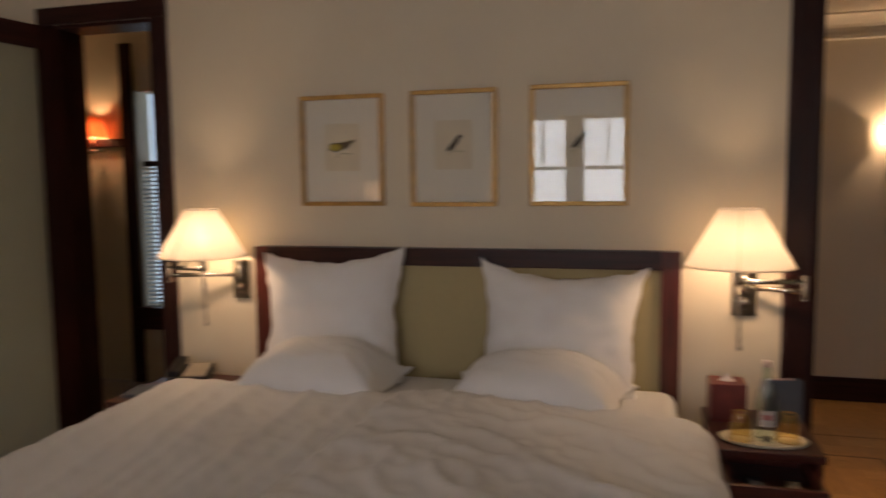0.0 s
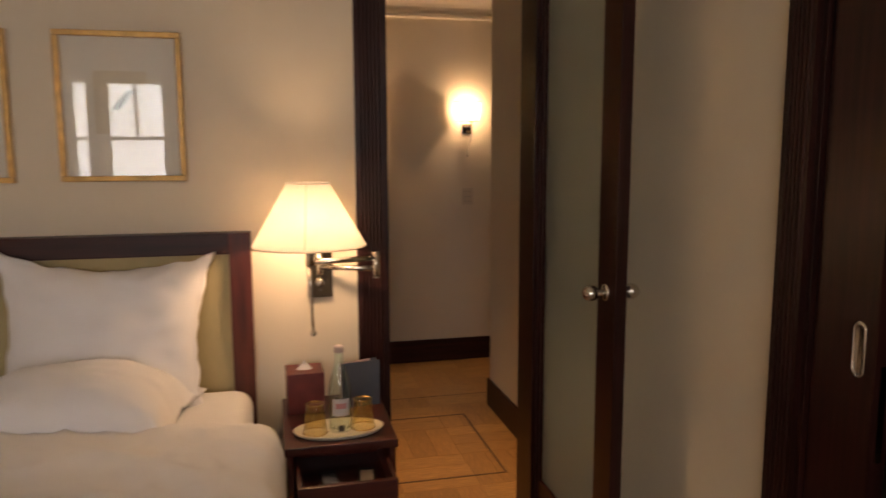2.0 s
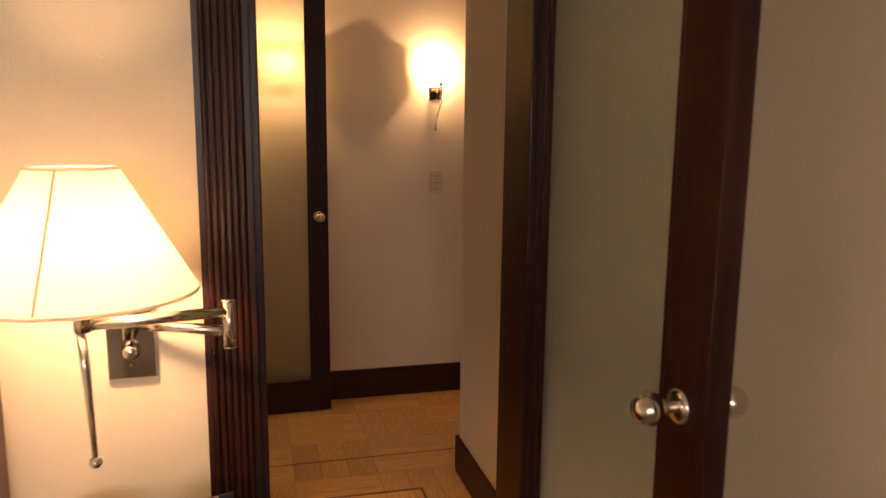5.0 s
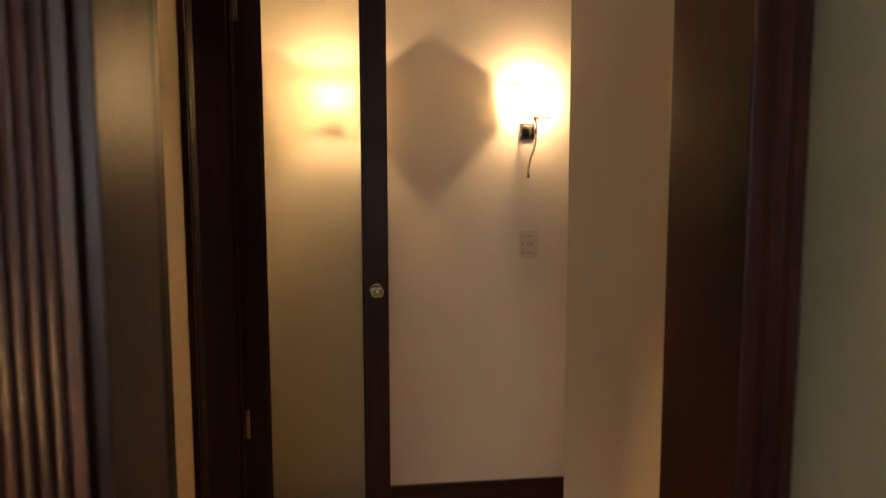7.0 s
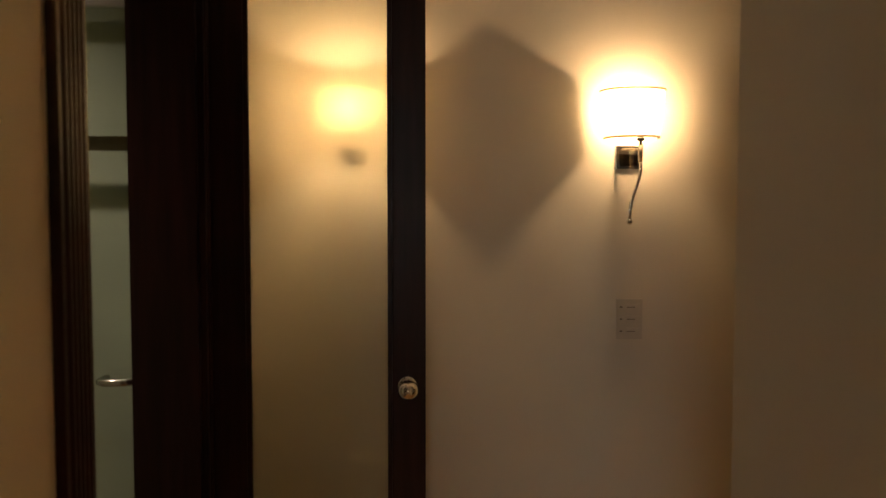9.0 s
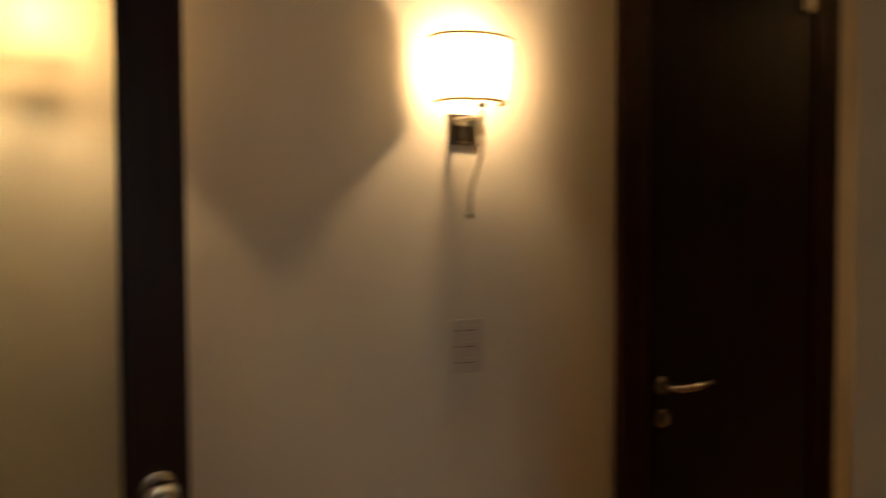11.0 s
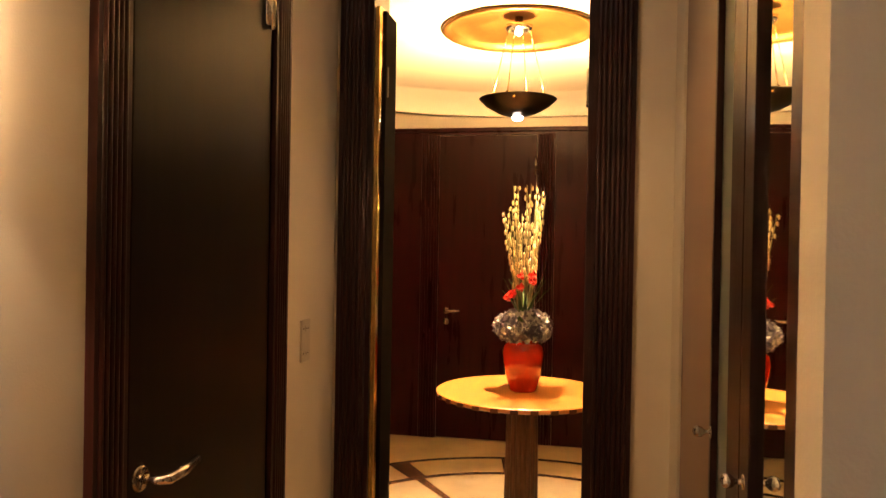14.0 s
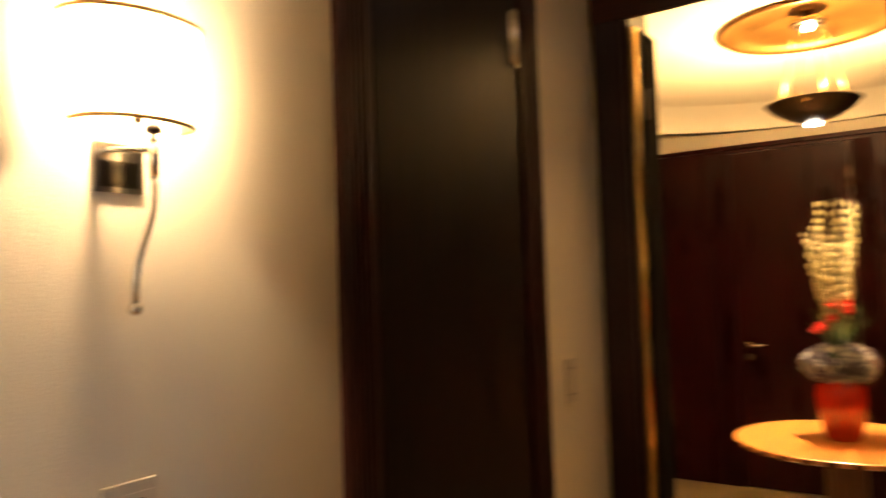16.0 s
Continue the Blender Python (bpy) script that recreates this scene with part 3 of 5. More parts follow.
def wardrobe_leaf(x0, x1, left, right, pane, label, knob_x, tilt=0.0):
    lf = part("door_stile", bevelled(boxes((x0, x0 + left, -0.04, 0, 0.01, DOOR_H)), 0.003), M_WOOD, wf)
    part("door_stile", bevelled(boxes((x1 - right, x1, -0.04, 0, 0.01, DOOR_H)), 0.003), M_WOOD, lf)
    for z0, z1 in ((0.01, 0.18), (DOOR_H - 0.11, DOOR_H)):
        part("rail", bevelled(boxes((x0 + left, x1 - right, -0.039, -0.001, z0, z1)), 0.003), M_WOODX, lf)
    mid = (x0 + left + x1 - right) / 2
    w = (x1 - right - x0 - left) / 2 + 0.002
    part("pane", moved(boxes((-w, w, -0.022, -0.014, 0.178, DOOR_H - 0.108)), pose(mid, 0, 0, rz=tilt)), pane, lf, label)
    bm = lathe([(0, 0.07), (0.02, 0.062), (0.025, 0.048), (0.02, 0.034), (0.009, 0.024), (0.009, 0.004), (0.024, 0.003), (0.025, 0)], 20)
    bmesh.ops.transform(bm, matrix=Matrix.Translation((knob_x, 0, 1.14)) @ Matrix.Rotation(-math.pi / 2, 4, "X") @ Matrix.Scale(0.52, 4), verts=bm.verts)
    part("knob", bm, M_CHROME, lf, smooth=True)


wardrobe_leaf(1.605, 1.895, 0.06, 0.06, M_FROST, "pale frosted glass pane", 1.64)
wardrobe_leaf(1.9, 2.24, 0.06, 0.07, M_MIRROR, "mirror pane", 2.205, 1.2)
wardrobe_leaf(2.245, 2.55, 0.11, 0.02, M_FROST, "pale frosted glass pane", 2.53)
part("taupe_panel", bevelled(boxes((2.555, 3.08, -0.05, -0.008, 0.0, DOOR_H)), 0.003), M_TAUPE, wf, "plain taupe lacquered panel")
part("end_panel", boxes((3.083, FRONT, -0.14, 0.0, 0.0, DOOR_H + 0.01)), M_WALL, wf, "cream papered end panel")

# ---- bed ----
bed = thing("bed", "double bed with olive upholstered headboard framed in mahogany", "bed", pose(0, 0, 0))
HB0, HB1, HBZ = -1.713, 0.164, 1.25
part("headboard_panel", bevelled(boxes((HB0 + 0.06, HB1 - 0.06, 2.535, 2.585, 0.3, HBZ - 0.05)), 0.01), M_OLIVE, bed, "olive ribbed upholstery")
part("headboard_post", bevelled(boxes((HB0, HB0 + 0.075, 2.515, 2.588, 0, HBZ)), 0.005), M_REDV, bed)
part("headboard_post", bevelled(boxes((HB1 - 0.075, HB1, 2.515, 2.588, 0, HBZ)), 0.005), M_REDV, bed)
part("headboard_rail", bevelled(boxes((HB0 + 0.07, HB1 - 0.07, 2.517, 2.588, HBZ - 0.075, HBZ)), 0.005), M_WOODX, bed)
part("bed_base", bevelled(boxes((HB0 + 0.02, HB1 - 0.02, 0.5, 2.5, 0.06, 0.34)), 0.01), M_RED, bed)
for lx in (HB0 + 0.12, HB1 - 0.12):
    for ly in (0.6, 2.4):
        part("leg", lathe([(0, 0), (0.025, 0), (0.03, 0.06), (0, 0.06)], 12, (lx, ly, 0)), M_RED, bed)


def puffy(nx, ny, fx, bulge=None):
    bm = bmesh.new()
    vs = [[bm.verts.new(fx(i / nx, j / ny)) for j in range(ny + 1)] for i in range(nx + 1)]
    for i in range(nx):
        for j in range(ny):
            bm.faces.new((vs[i][j], vs[i + 1][j], vs[i + 1][j + 1], vs[i][j + 1]))
    return bm


def softbox(x0, x1, y0, y1, z0, z1, r):
    bm = boxes((x0, x1, y0, y1, z0, z1))
    bmesh.ops.bevel(bm, geom=bm.edges[:], offset=r, segments=5, profile=0.5, affect="EDGES")
    return bm


part("mattress", softbox(HB0 + 0.01, HB1 - 0.01, 0.48, 2.51, 0.34, 0.7, 0.06), M_SHEET, bed, "white fitted mattress", True)
# two duvets, the second lapping over the first on the middle line
DX0, DX1 = HB0 - 0.1, HB1 + 0.05
MID = (DX0 + DX1) / 2


def ridges(x, y, z):
    return (1 - abs(noise.noise((x, y, z)))) ** 3


def duvet(s, v, lap):
    """The draped surface: s across, 0 at the middle line to 1 at the hem (signed); v from the foot to the pillows."""
    sign = 1 if lap else -1
    half, drop = (DX1 - DX0) / 2, 0.34
    y = 0.42 + v * 1.68
    inner = -0.02 - 0.12 * (1 - v) if lap else -0.16
    d = inner + s * (half + drop - inner)
    flat = half - 0.06
    if d < flat:
        x, z = d, 0.0
    else:
        e = d - flat
        a = min(e / 0.09, math.pi / 2)
        x, z = flat + 0.09 * math.sin(a), -0.09 * (1 - math.cos(a)) - max(0, e - 0.09 * math.pi / 2)
    x = MID + sign * x
    # stuffing, then long creases that run slantwise, then small ones
    puff = 0.05 * (max(0, 1 - ((d - 0.5 * half) / (0.62 * half)) ** 2)) ** 0.5
    q, r = x * 0.8 + y * 0.55, y * 0.8 - x * 0.5
    h = 0.705 + puff + 0.014 * noise.noise((x * 2.1, y * 1.6, 0)) + 0.003 * noise.noise((x * 22, y * 18, 5))
    if lap:
        h += 0.035 * max(0, 1 - s / 0.5) + 0.013 * ridges(q * 3.2, r * 1.6, 4) + 0.011 * ridges(q * 6, r * 4.5, 8) ** 2 + 0.007 * ridges(q * 13, r * 9, 2) ** 2
    else:
        h += 0.016 * ridges(x * 4.2 + 0.5 * y, y * 0.5, 4) ** 2 + 0.012 * ridges(x * 8 + y, y * 0.7, 8) ** 2 + 0.004 * ridges(q * 15, r * 6, 2) ** 2
    hem = max(0.0, (v - 0.9) / 0.1)
    h -= 0.045 * hem ** 2
    foot = max(0, 0.1 - v) / 0.1
    if d > flat:
        x += sign * (0.02 * noise.noise((y * 5, z * 3, 9)) + 0.01 * ridges(y * 9, z * 2, 3))
    return (x, y, h + z - 0.2 * foot * foot)


for lap in (False, True):
    bm = puffy(90, 110, lambda u, v: duvet(u, v, lap))
    # the thickness of the folded edge
    ret = bmesh.ops.extrude_face_region(bm, geom=bm.faces[:])
    bmesh.ops.translate(bm, vec=(0, 0, -0.022), verts=[q for q in ret["geom"] if isinstance(q, bmesh.types.BMVert)])
    bmesh.ops.recalc_face_normals(bm, faces=bm.faces)
    single("duvet", bm, M_SHEET, "rumpled white cotton duvet lapping over its neighbour" if lap else "rumpled white cotton duvet drawn over the bed", "duvet", True, group="bed duvets")


def pillow(label, w, h, thick, m, seed, flange=0.02, droop=0.0, n=44):
    """A stuffed pillow with a flat flange: w along x, h along y, thick along z; droop: how far its rim sinks."""
    bm = bmesh.new()
    for side in (1, -1):
        vs = []
        for i in range(n + 1):
            row = []
            for j in range(n + 1):
                u, v = 2 * i / n - 1, 2 * j / n - 1
                # edges bow inwards between the corners
                px = u * w / 2 * (1 - 0.16 * (1 - v * v) * abs(u) ** 3)
                py = v * h / 2 * (1 - 0.22 * (1 - u * u) * abs(v) ** 3)
                fu, fv = min(1, abs(u) / (1 - 2 * flange / w)), min(1, abs(v) / (1 - 2 * flange / h))
                t = (max(0, 1 - fu ** 2.4) * max(0, 1 - fv ** 2.4)) ** 0.55
                rim = i in (0, n) or j in (0, n)
                z = 0 if rim else side * (thick / 2 * t + 0.004)
                ang = math.atan2(v, u)
                pleat = 0.014 * math.sin(ang * 17 + seed) * max(abs(u), abs(v)) ** 4 * min(1, 3 * t)
                crease = 0.014 * noise.noise((u * 1.7 + seed, v * 1.7, side)) + 0.012 * noise.noise((u * 4 + seed, v * 5, 2 * side)) + pleat
                edge = max(abs(u), abs(v)) ** 5
                wave = 0.03 * edge * noise.noise((u * 2.6 + seed, v * 2.6, 7))
                hem = max(abs(u), abs(v)) ** 9
                px += 0.014 * hem * noise.noise((v * 4.5 + seed, u * 3, 21))
                py += 0.014 * hem * noise.noise((u * 4.5 + seed, v * 3, 33))
                wave += 0.012 * hem * noise.noise((u * 7 + seed, v * 7, 11))
                wave -= droop * max(abs(u), abs(v)) ** 3
                row.append(bm.verts.new((px, py, z + crease * t * side + wave)))
            vs.append(row)
        for i in range(n):
            for j in range(n):
                q = (vs[i][j], vs[i + 1][j], vs[i + 1][j + 1], vs[i][j + 1])
                bm.faces.new(q if side > 0 else q[::-1])
    bmesh.ops.remove_doubles(bm, verts=[v for v in bm.verts if v.is_boundary], dist=0.0005)
    return single("pillow", bm, M_SHEET, label, "pillow", True, m, "bed pillows")


pillow("large square white pillow leaning on the headboard", 0.68, 0.62, 0.19, pose(-1.287, 2.415, 0.95, rx=76, ry=-2.5, rz=2), 1)
pillow("large square white pillow leaning on the headboard", 0.69, 0.6, 0.19, pose(-0.307, 2.415, 0.912, rx=76, ry=1.5, rz=-3), 4)
pillow("plump white pillow lying before the upright one", 0.68, 0.46, 0.24, pose(-1.24, 2.17, 0.785, rx=5, rz=2), 8, 0.03, 0.06)
pillow("plump white pillow lying before the upright one", 0.72, 0.46, 0.24, pose(-0.362, 2.17, 0.78, rx=5, rz=-3), 12, 0.03, 0.06)

# ---- bedside lamps ----


def wall_lamp(label, x, plate_x, elbow_x):
    L = thing("wall_lamp", label, "lamp", pose(x, 2.39, 1.212), "swing-arm bedside lamps")
    px, ex, wy = plate_x - x, elbow_x - x, BED_S - 2.39
    prof = [(0.19, 0.0), (0.191, 0.006), (0.071, 0.214), (0.069, 0.214), (0.187, 0.006), (0.19, 0.0)]
    sh = part("shade", lathe(prof, 40), M_SHADE, L, "pleated cream fabric cone shade", True)
    for z, r in ((0.003, 0.191), (0.214, 0.071)):
        bm = tube([(r * math.cos(a), r * math.sin(a), z) for a in (2 * math.pi * k / 40 for k in range(41))], 0.003, 6, cap=False)
        part("shade_trim", bm, M_SHADE, sh)
    # seam in beige, so that the shadow line along it is coloured in
    part("seam", tube([(0.1905 * math.cos(-1.7), 0.1905 * math.sin(-1.7), 0.008), (0.0715 * math.cos(-1.7), 0.0715 * math.sin(-1.7), 0.212)], 0.002, 6), M_PLATE, sh, "sewn seam with its shadow line")
    wp = part("wall_plate", bevelled(boxes((px - 0.046, px + 0.046, wy - 0.013, wy - 0.001, -0.217, -0.03)), 0.003), M_CHROME, L, "polished nickel wall plate")
    # darker face stands for the dark room mirrored in a plain plate
    part("raised_field", bevelled(boxes((px - 0.043, px + 0.043, wy - 0.0165, wy - 0.013, -0.214, -0.033)), 0.002), M_DARKN, wp)
    kn = part("switch_knob", moved(lathe([(0, 0.022), (0.012, 0.022), (0.0145, 0.018), (0.0145, 0.004), (0.019, 0.002), (0.019, 0)], 24), pose(px, wy - 0.0165, -0.158, 90)), M_CHROME, L, smooth=True)
    part("screw", ball((px, wy - 0.018, -0.188), 0.005, detail=1), M_CHROME, wp, smooth=True)
    part("pivot", tube([(px, wy - 0.032, -0.128), (px, wy - 0.032, -0.04)], 0.014, 16), M_CHROME, L, smooth=True)
    part("pivot_cap", ball((px, wy - 0.032, -0.036), 0.0125, squash=(1, 1, 0.6)), M_CHROME, L, smooth=True)
    part("arm", tube([(px, wy - 0.032, -0.1), (ex, 0.07, -0.098)], 0.0105, 14), M_CHROME, L, smooth=True)
    part("arm", tube([(ex, 0.07, -0.06), (0, 0, -0.056)], 0.0105, 14), M_CHROME, L, smooth=True)
    el = part("elbow", tube([(ex, 0.07, -0.128), (ex, 0.07, -0.04)], 0.0125, 18), M_CHROME, L, smooth=True)
    for z in (-0.129, -0.039):
        part("elbow_cap", lathe([(0, 0.004), (0.0105, 0.003), (0.0135, 0), (0.0105, -0.003), (0, -0.004)], 18, (ex, 0.07, z)), M_CHROME, el, smooth=True)
    st = part("stem", tube([(0, 0, -0.066), (0, 0, -0.02), (0, 0, 0.055)], [0.016, 0.016, 0.01], 14), M_CHROME, L, smooth=True)
    part("collar", lathe([(0.01, -0.012), (0.022, -0.014), (0.022, -0.022), (0.012, -0.024)], 20), M_CHROME, st, smooth=True)
    part("bulb", ball((0, 0, 0.092), 0.028, squash=(1, 1, 1.3)), M_BULB, L, "glowing bulb", True).visible_shadow = False
    pull = part("pull_rod", tube([(-0.005, 0.0, -0.06), (0.0, 0.0, -0.15), (0.005, 0.0, -0.3)], [0.0085, 0.0075, 0.0045], 10), M_CHROME, L, smooth=True)
    part("pull_ball", ball((0.005, 0, -0.305), 0.0115), M_CHROME, pull, smooth=True)
    lamp("lamp_light", "POINT", pose(x, 2.39, 1.304), BEDLAMP, (1.0, 0.72, 0.46), 0.03)
    return L


wall_lamp("lit swing-arm wall lamp with cream cone shade, above the phone", -1.9, -1.82, -2.13)
wall_lamp("lit swing-arm wall lamp with cream cone shade, above the water tray", 0.362, 0.405, 0.6)

# ---- hall sconces ----


def sconce(label, x, share, gap_left, gap_right):
    """Half-drum shade on a square plate, with a curved rod hanging down; its two ends stand off the wall by the gaps."""
    mean, slant = (gap_left + gap_right) / 2, (gap_right - gap_left) / 2
    y = SCONCE
    S = thing("wall_sconce", label, "sconce", pose(x, y, 1.81), "hall sconces")
    top, low, h, dep = 0.092, 0.078, 0.135, 0.112
    bm = bmesh.new()
    rows_ = []
    for k in range(25):
        a = math.pi * k / 24
        c, s_ = math.cos(a), math.sin(a)
        rows_.append([bm.verts.new((r * c, -mean - slant * c - (dd + 0.018 - mean) * (s_ ** 0.7), z)) for r, dd, z in ((low, dep - 0.035, -h / 2), (top, dep - 0.025, h / 2), (top - 0.003, dep - 0.028, h / 2), (low - 0.003, dep - 0.038, -h / 2))])
    for a, b in zip(rows_, rows_[1:]):
        for k in range(4):
            bm.faces.new((a[k], b[k], b[(k + 1) % 4], a[(k + 1) % 4]))
    bm.faces.new(rows_[0][::-1])
    bm.faces.new(rows_[-1])
    bmesh.ops.recalc_face_normals(bm, faces=bm.faces)
    sh = part("shade", bm, M_SHADE2, S, "cream fabric half shade", True)
    for z, r, dd in ((-h / 2, low, dep - 0.035), (h / 2, top, dep - 0.025)):
        pts = [(r * math.cos(a), -mean - slant * math.cos(a) - (dd + 0.018 - mean) * math.sin(a) ** 0.7, z) for a in (math.pi * k / 24 for k in range(25))]
        part("shade_trim", tube(pts, 0.0028, 6), M_GILT, sh)
    wp = part("wall_plate", bevelled(boxes((-0.037, 0.037, -0.005, -0.001, -0.155, -0.087)), 0.002), M_CHROME, S, "polished nickel square plate")
    part("plate_field", bevelled(boxes((-0.028, 0.028, -0.0062, -0.005, -0.147, -0.112)), 0.0007), M_DARKN, wp)
    part("arm", tube([(-0.022, -0.005, -0.1), (-0.02, -0.022, -0.1), (0.0, -0.04, -0.1), (0.022, -0.05, -0.1)], [0.0042, 0.004, 0.004, 0.0045], 12), M_CHROME, S, smooth=True)
    part("post", tube([(0.022, -0.05, -0.135), (0.022, -0.05, -0.085)], 0.0075, 14), M_CHROME, S, smooth=True)
    part("finial", lathe([(0.004, -0.087), (0.004, -0.078), (0.0105, -0.076), (0.0115, -0.071), (0.008, -0.066), (0, -0.064)], 18, (0.022, -0.05, 0)), M_BRONZE, S, smooth=True)
    rod = part("curved_rod", tube([(0.022, -0.05, -0.13), (0.023, -0.05, -0.155), (0.021, -0.05, -0.175), (0.015, -0.05, -0.198), (0.005, -0.05, -0.225), (-0.003, -0.05, -0.25), (-0.007, -0.05, -0.275), (-0.008, -0.05, -0.305)], 0.0052, 12), M_CHROME, S, smooth=True)
    part("rod_tip", ball((-0.008, -0.05, -0.31), 0.0095), M_CHROME, rod, smooth=True)
    part("bulb", ball((0, -0.048, 0.014), 0.014), M_BULB, S, "glowing bulb", True).visible_shadow = False
    # unseen holder, added to block the downward beam and cast a wedge of shade
    part("lamp_holder", tube([(0, -0.048, -0.066), (0, -0.048, -0.03)], 0.006, 12), M_CHROME, S, smooth=True)
    lamp("sconce_light", "POINT", pose(x, y - 0.048, 1.824), SCONCELAMP * share, CREAM, 0.011)
    return S


sconce("lit half-drum hall sconce with nickel plate and curved rod", 1.612, 1.0, 0.0195, 0.032)
sconce("lit half-drum sconce behind the open glass door", 0.795, 1.3, 0.036, 0.0195)


def switch_plate(label, x0, x1, z0, z1, y, rows=4):
    P = thing("switch_plate", label, "switch", pose(0, 0, 0))
    part("plate", bevelled(boxes((x0, x1, y - 0.008, y - 0.0005, z0, z1)), 0.002), M_PLATE, P)
    w, hh = x1 - x0, z1 - z0
    for k in range(rows):
        zc = z1 - hh * (0.2 + 0.6 * k / max(1, rows - 1))
        part("rocker", bevelled(boxes((x0 + 0.34 * w, x1 - 0.1 * w, y - 0.0105, y - 0.008, zc - 0.0095, zc + 0.0095)), 0.001), M_PLATE, P)
        part("joint_line", boxes((x0 + 0.38 * w, x1 - 0.3 * w, y - 0.0112, y - 0.0105, zc - 0.0015, zc + 0.001)), M_MARK, P)
        part("mark", boxes((x0 + 0.12 * w, x0 + 0.22 * w, y - 0.0088, y - 0.008, zc - 0.0025, zc + 0.002)), M_MARK, P)
    return P


switch_plate("beige hall switch plate with four rockers below the sconce", 1.582, 1.66, 1.15, 1.27, SCONCE, 3)
switch_plate("beige narrow switch plate beside the entrance", 2.98, 3.045, 1.16, 1.285, SCONCE, 2)

# ---- pictures ----


def picture(label, x0, x1, z0, z1, bird):
    P = thing("framed_print", label, "picture", pose(0, 0, 0), "bird prints above the bed")
    y, w = BED_S, 0.019
    part("frame_rail", bevelled(boxes((x0, x1, y - 0.026, y - 0.002, z1 - w, z1)), 0.004), M_GILT, P)
    part("frame_rail", bevelled(boxes((x0, x1, y - 0.026, y - 0.002, z0, z0 + w)), 0.004), M_GILT, P)
    for a in (x0, x1 - w):
        part("frame_stile", bevelled(boxes((a, a + w, y - 0.0255, y - 0.002, z0 + w, z1 - w)), 0.004), M_GILT, P)
    part("mount", boxes((x0 + w - 0.001, x1 - w + 0.001, y - 0.008, y - 0.003, z0 + w - 0.001, z1 - w + 0.001)), M_PAPER, P)
    cx, cz, s = (x0 + x1) / 2, (z0 + z1) / 2 + 0.02, 1.0
    pr = part("print", boxes((cx - 0.085, cx + 0.085, y - 0.0105, y - 0.008, cz - 0.11, cz + 0.1)), M_OLD, P, "aged print sheet")
    bm = bmesh.new()
    yy = y - 0.0115
    grow = 1.3 if bird else 1.15
    if bird:
        body = [(-0.05, -0.012), (-0.02, -0.02), (0.02, -0.005), (0.055, 0.022), (0.03, 0.02), (0.0, 0.012), (-0.03, 0.012), (-0.045, 0.008)]
    else:
        body = [(-0.03, -0.03), (0.0, -0.022), (0.018, 0.0), (0.03, 0.022), (0.04, 0.024), (0.03, 0.034), (0.018, 0.03), (0.0, 0.01), (-0.018, -0.01)]
    f = bm.faces.new([bm.verts.new((cx + a * grow, yy, cz + b * grow)) for a, b in body])
    bmesh.ops.extrude_face_region(bm, geom=[f])
    part("bird_shape", bm, M_INK, pr)
    part("branch", tube([(cx - 0.03, yy, cz - 0.05), (cx + 0.0, yy, cz - 0.03), (cx + 0.05, yy, cz - 0.036)], 0.0018, 5), M_STEM, pr)
    if bird:
        part("wing", ball((cx - 0.032, yy - 0.001, cz - 0.004), 0.031, squash=(1, 0.04, 0.52), detail=2), material("yellow_wash", (0.5, 0.4, 0.05), 0.8), pr)
    g = part("glass", boxes((x0 + w, x1 - w, y - 0.018, y - 0.016, z0 + w, z1 - w)), M_PANE, P, "clear picture glass")
    g.visible_shadow = False


picture("gilt-framed print of a yellow-green bird on a cream mount", -1.489, -1.091, 1.434, 1.927, True)
picture("gilt-framed print of a small grey bird on a cream mount", -0.967, -0.584, 1.43, 1.93, False)
picture("gilt-framed print of a dark bird, window mirrored in its glass", -0.444, -0.043, 1.432, 1.932, False)

# ---- nightstands ----


def nightstand(label, x0, x1, drawer_out, y0=2.1):
    N = thing("nightstand", label, "nightstand", pose(0, 0, 0))
    y1, zt = 2.57, 0.62
    part("top", bevelled(boxes((x0 - 0.008, x1 + 0.008, y0 - 0.01, y1, zt - 0.028, zt)), 0.005), M_RED, N)
    part("side_panel", bevelled(boxes((x0, x0 + 0.02, y0, y1, 0.0, zt - 0.028)), 0.002), M_RED, N)
    part("side_panel", bevelled(boxes((x1 - 0.02, x1, y0, y1, 0.0, zt - 0.028)), 0.002), M_RED, N)
    part("back_panel", boxes((x0 + 0.02, x1 - 0.02, y1 - 0.015, y1, 0.0, zt - 0.028)), M_RED, N)
    part("bottom_panel", boxes((x0 + 0.02, x1 - 0.02, y0, y1 - 0.015, 0.08, 0.1)), M_RED, N)
    part("shelf", boxes((x0 + 0.02, x1 - 0.02, y0 + 0.005, y1 - 0.015, 0.4, 0.42)), M_RED, N)
    o = drawer_out
    a, b = x0 + 0.025, x1 - 0.025
    d = part("drawer_front", bevelled(boxes((a, b, y0 - o, y0 - o + 0.018, 0.46, 0.575)), 0.003), M_RED, N, "open mahogany drawer" if o else "")
    for q0, q1 in ((a, a + 0.012), (b - 0.012, b)):
        part("drawer_side", boxes((q0, q1, y0 - o + 0.018, y1 - 0.1 - o, 0.465, 0.57)), M_RED, d)
    part("drawer_bottom", boxes((a + 0.012, b - 0.012, y0 - o + 0.018, y1 - 0.1 - o, 0.5, 0.508)), M_RED, d)
    part("drawer_back", boxes((a, b, y1 - 0.1 - o, y1 - 0.088 - o, 0.465, 0.57)), M_RED, d)
    part("drawer_knob", ball(((a + b) / 2, y0 - o - 0.018, 0.515), 0.013), M_CHROME, d, smooth=True)
    return N


nightstand("red mahogany nightstand with its drawer pulled open", 0.262, 0.603, 0.2)
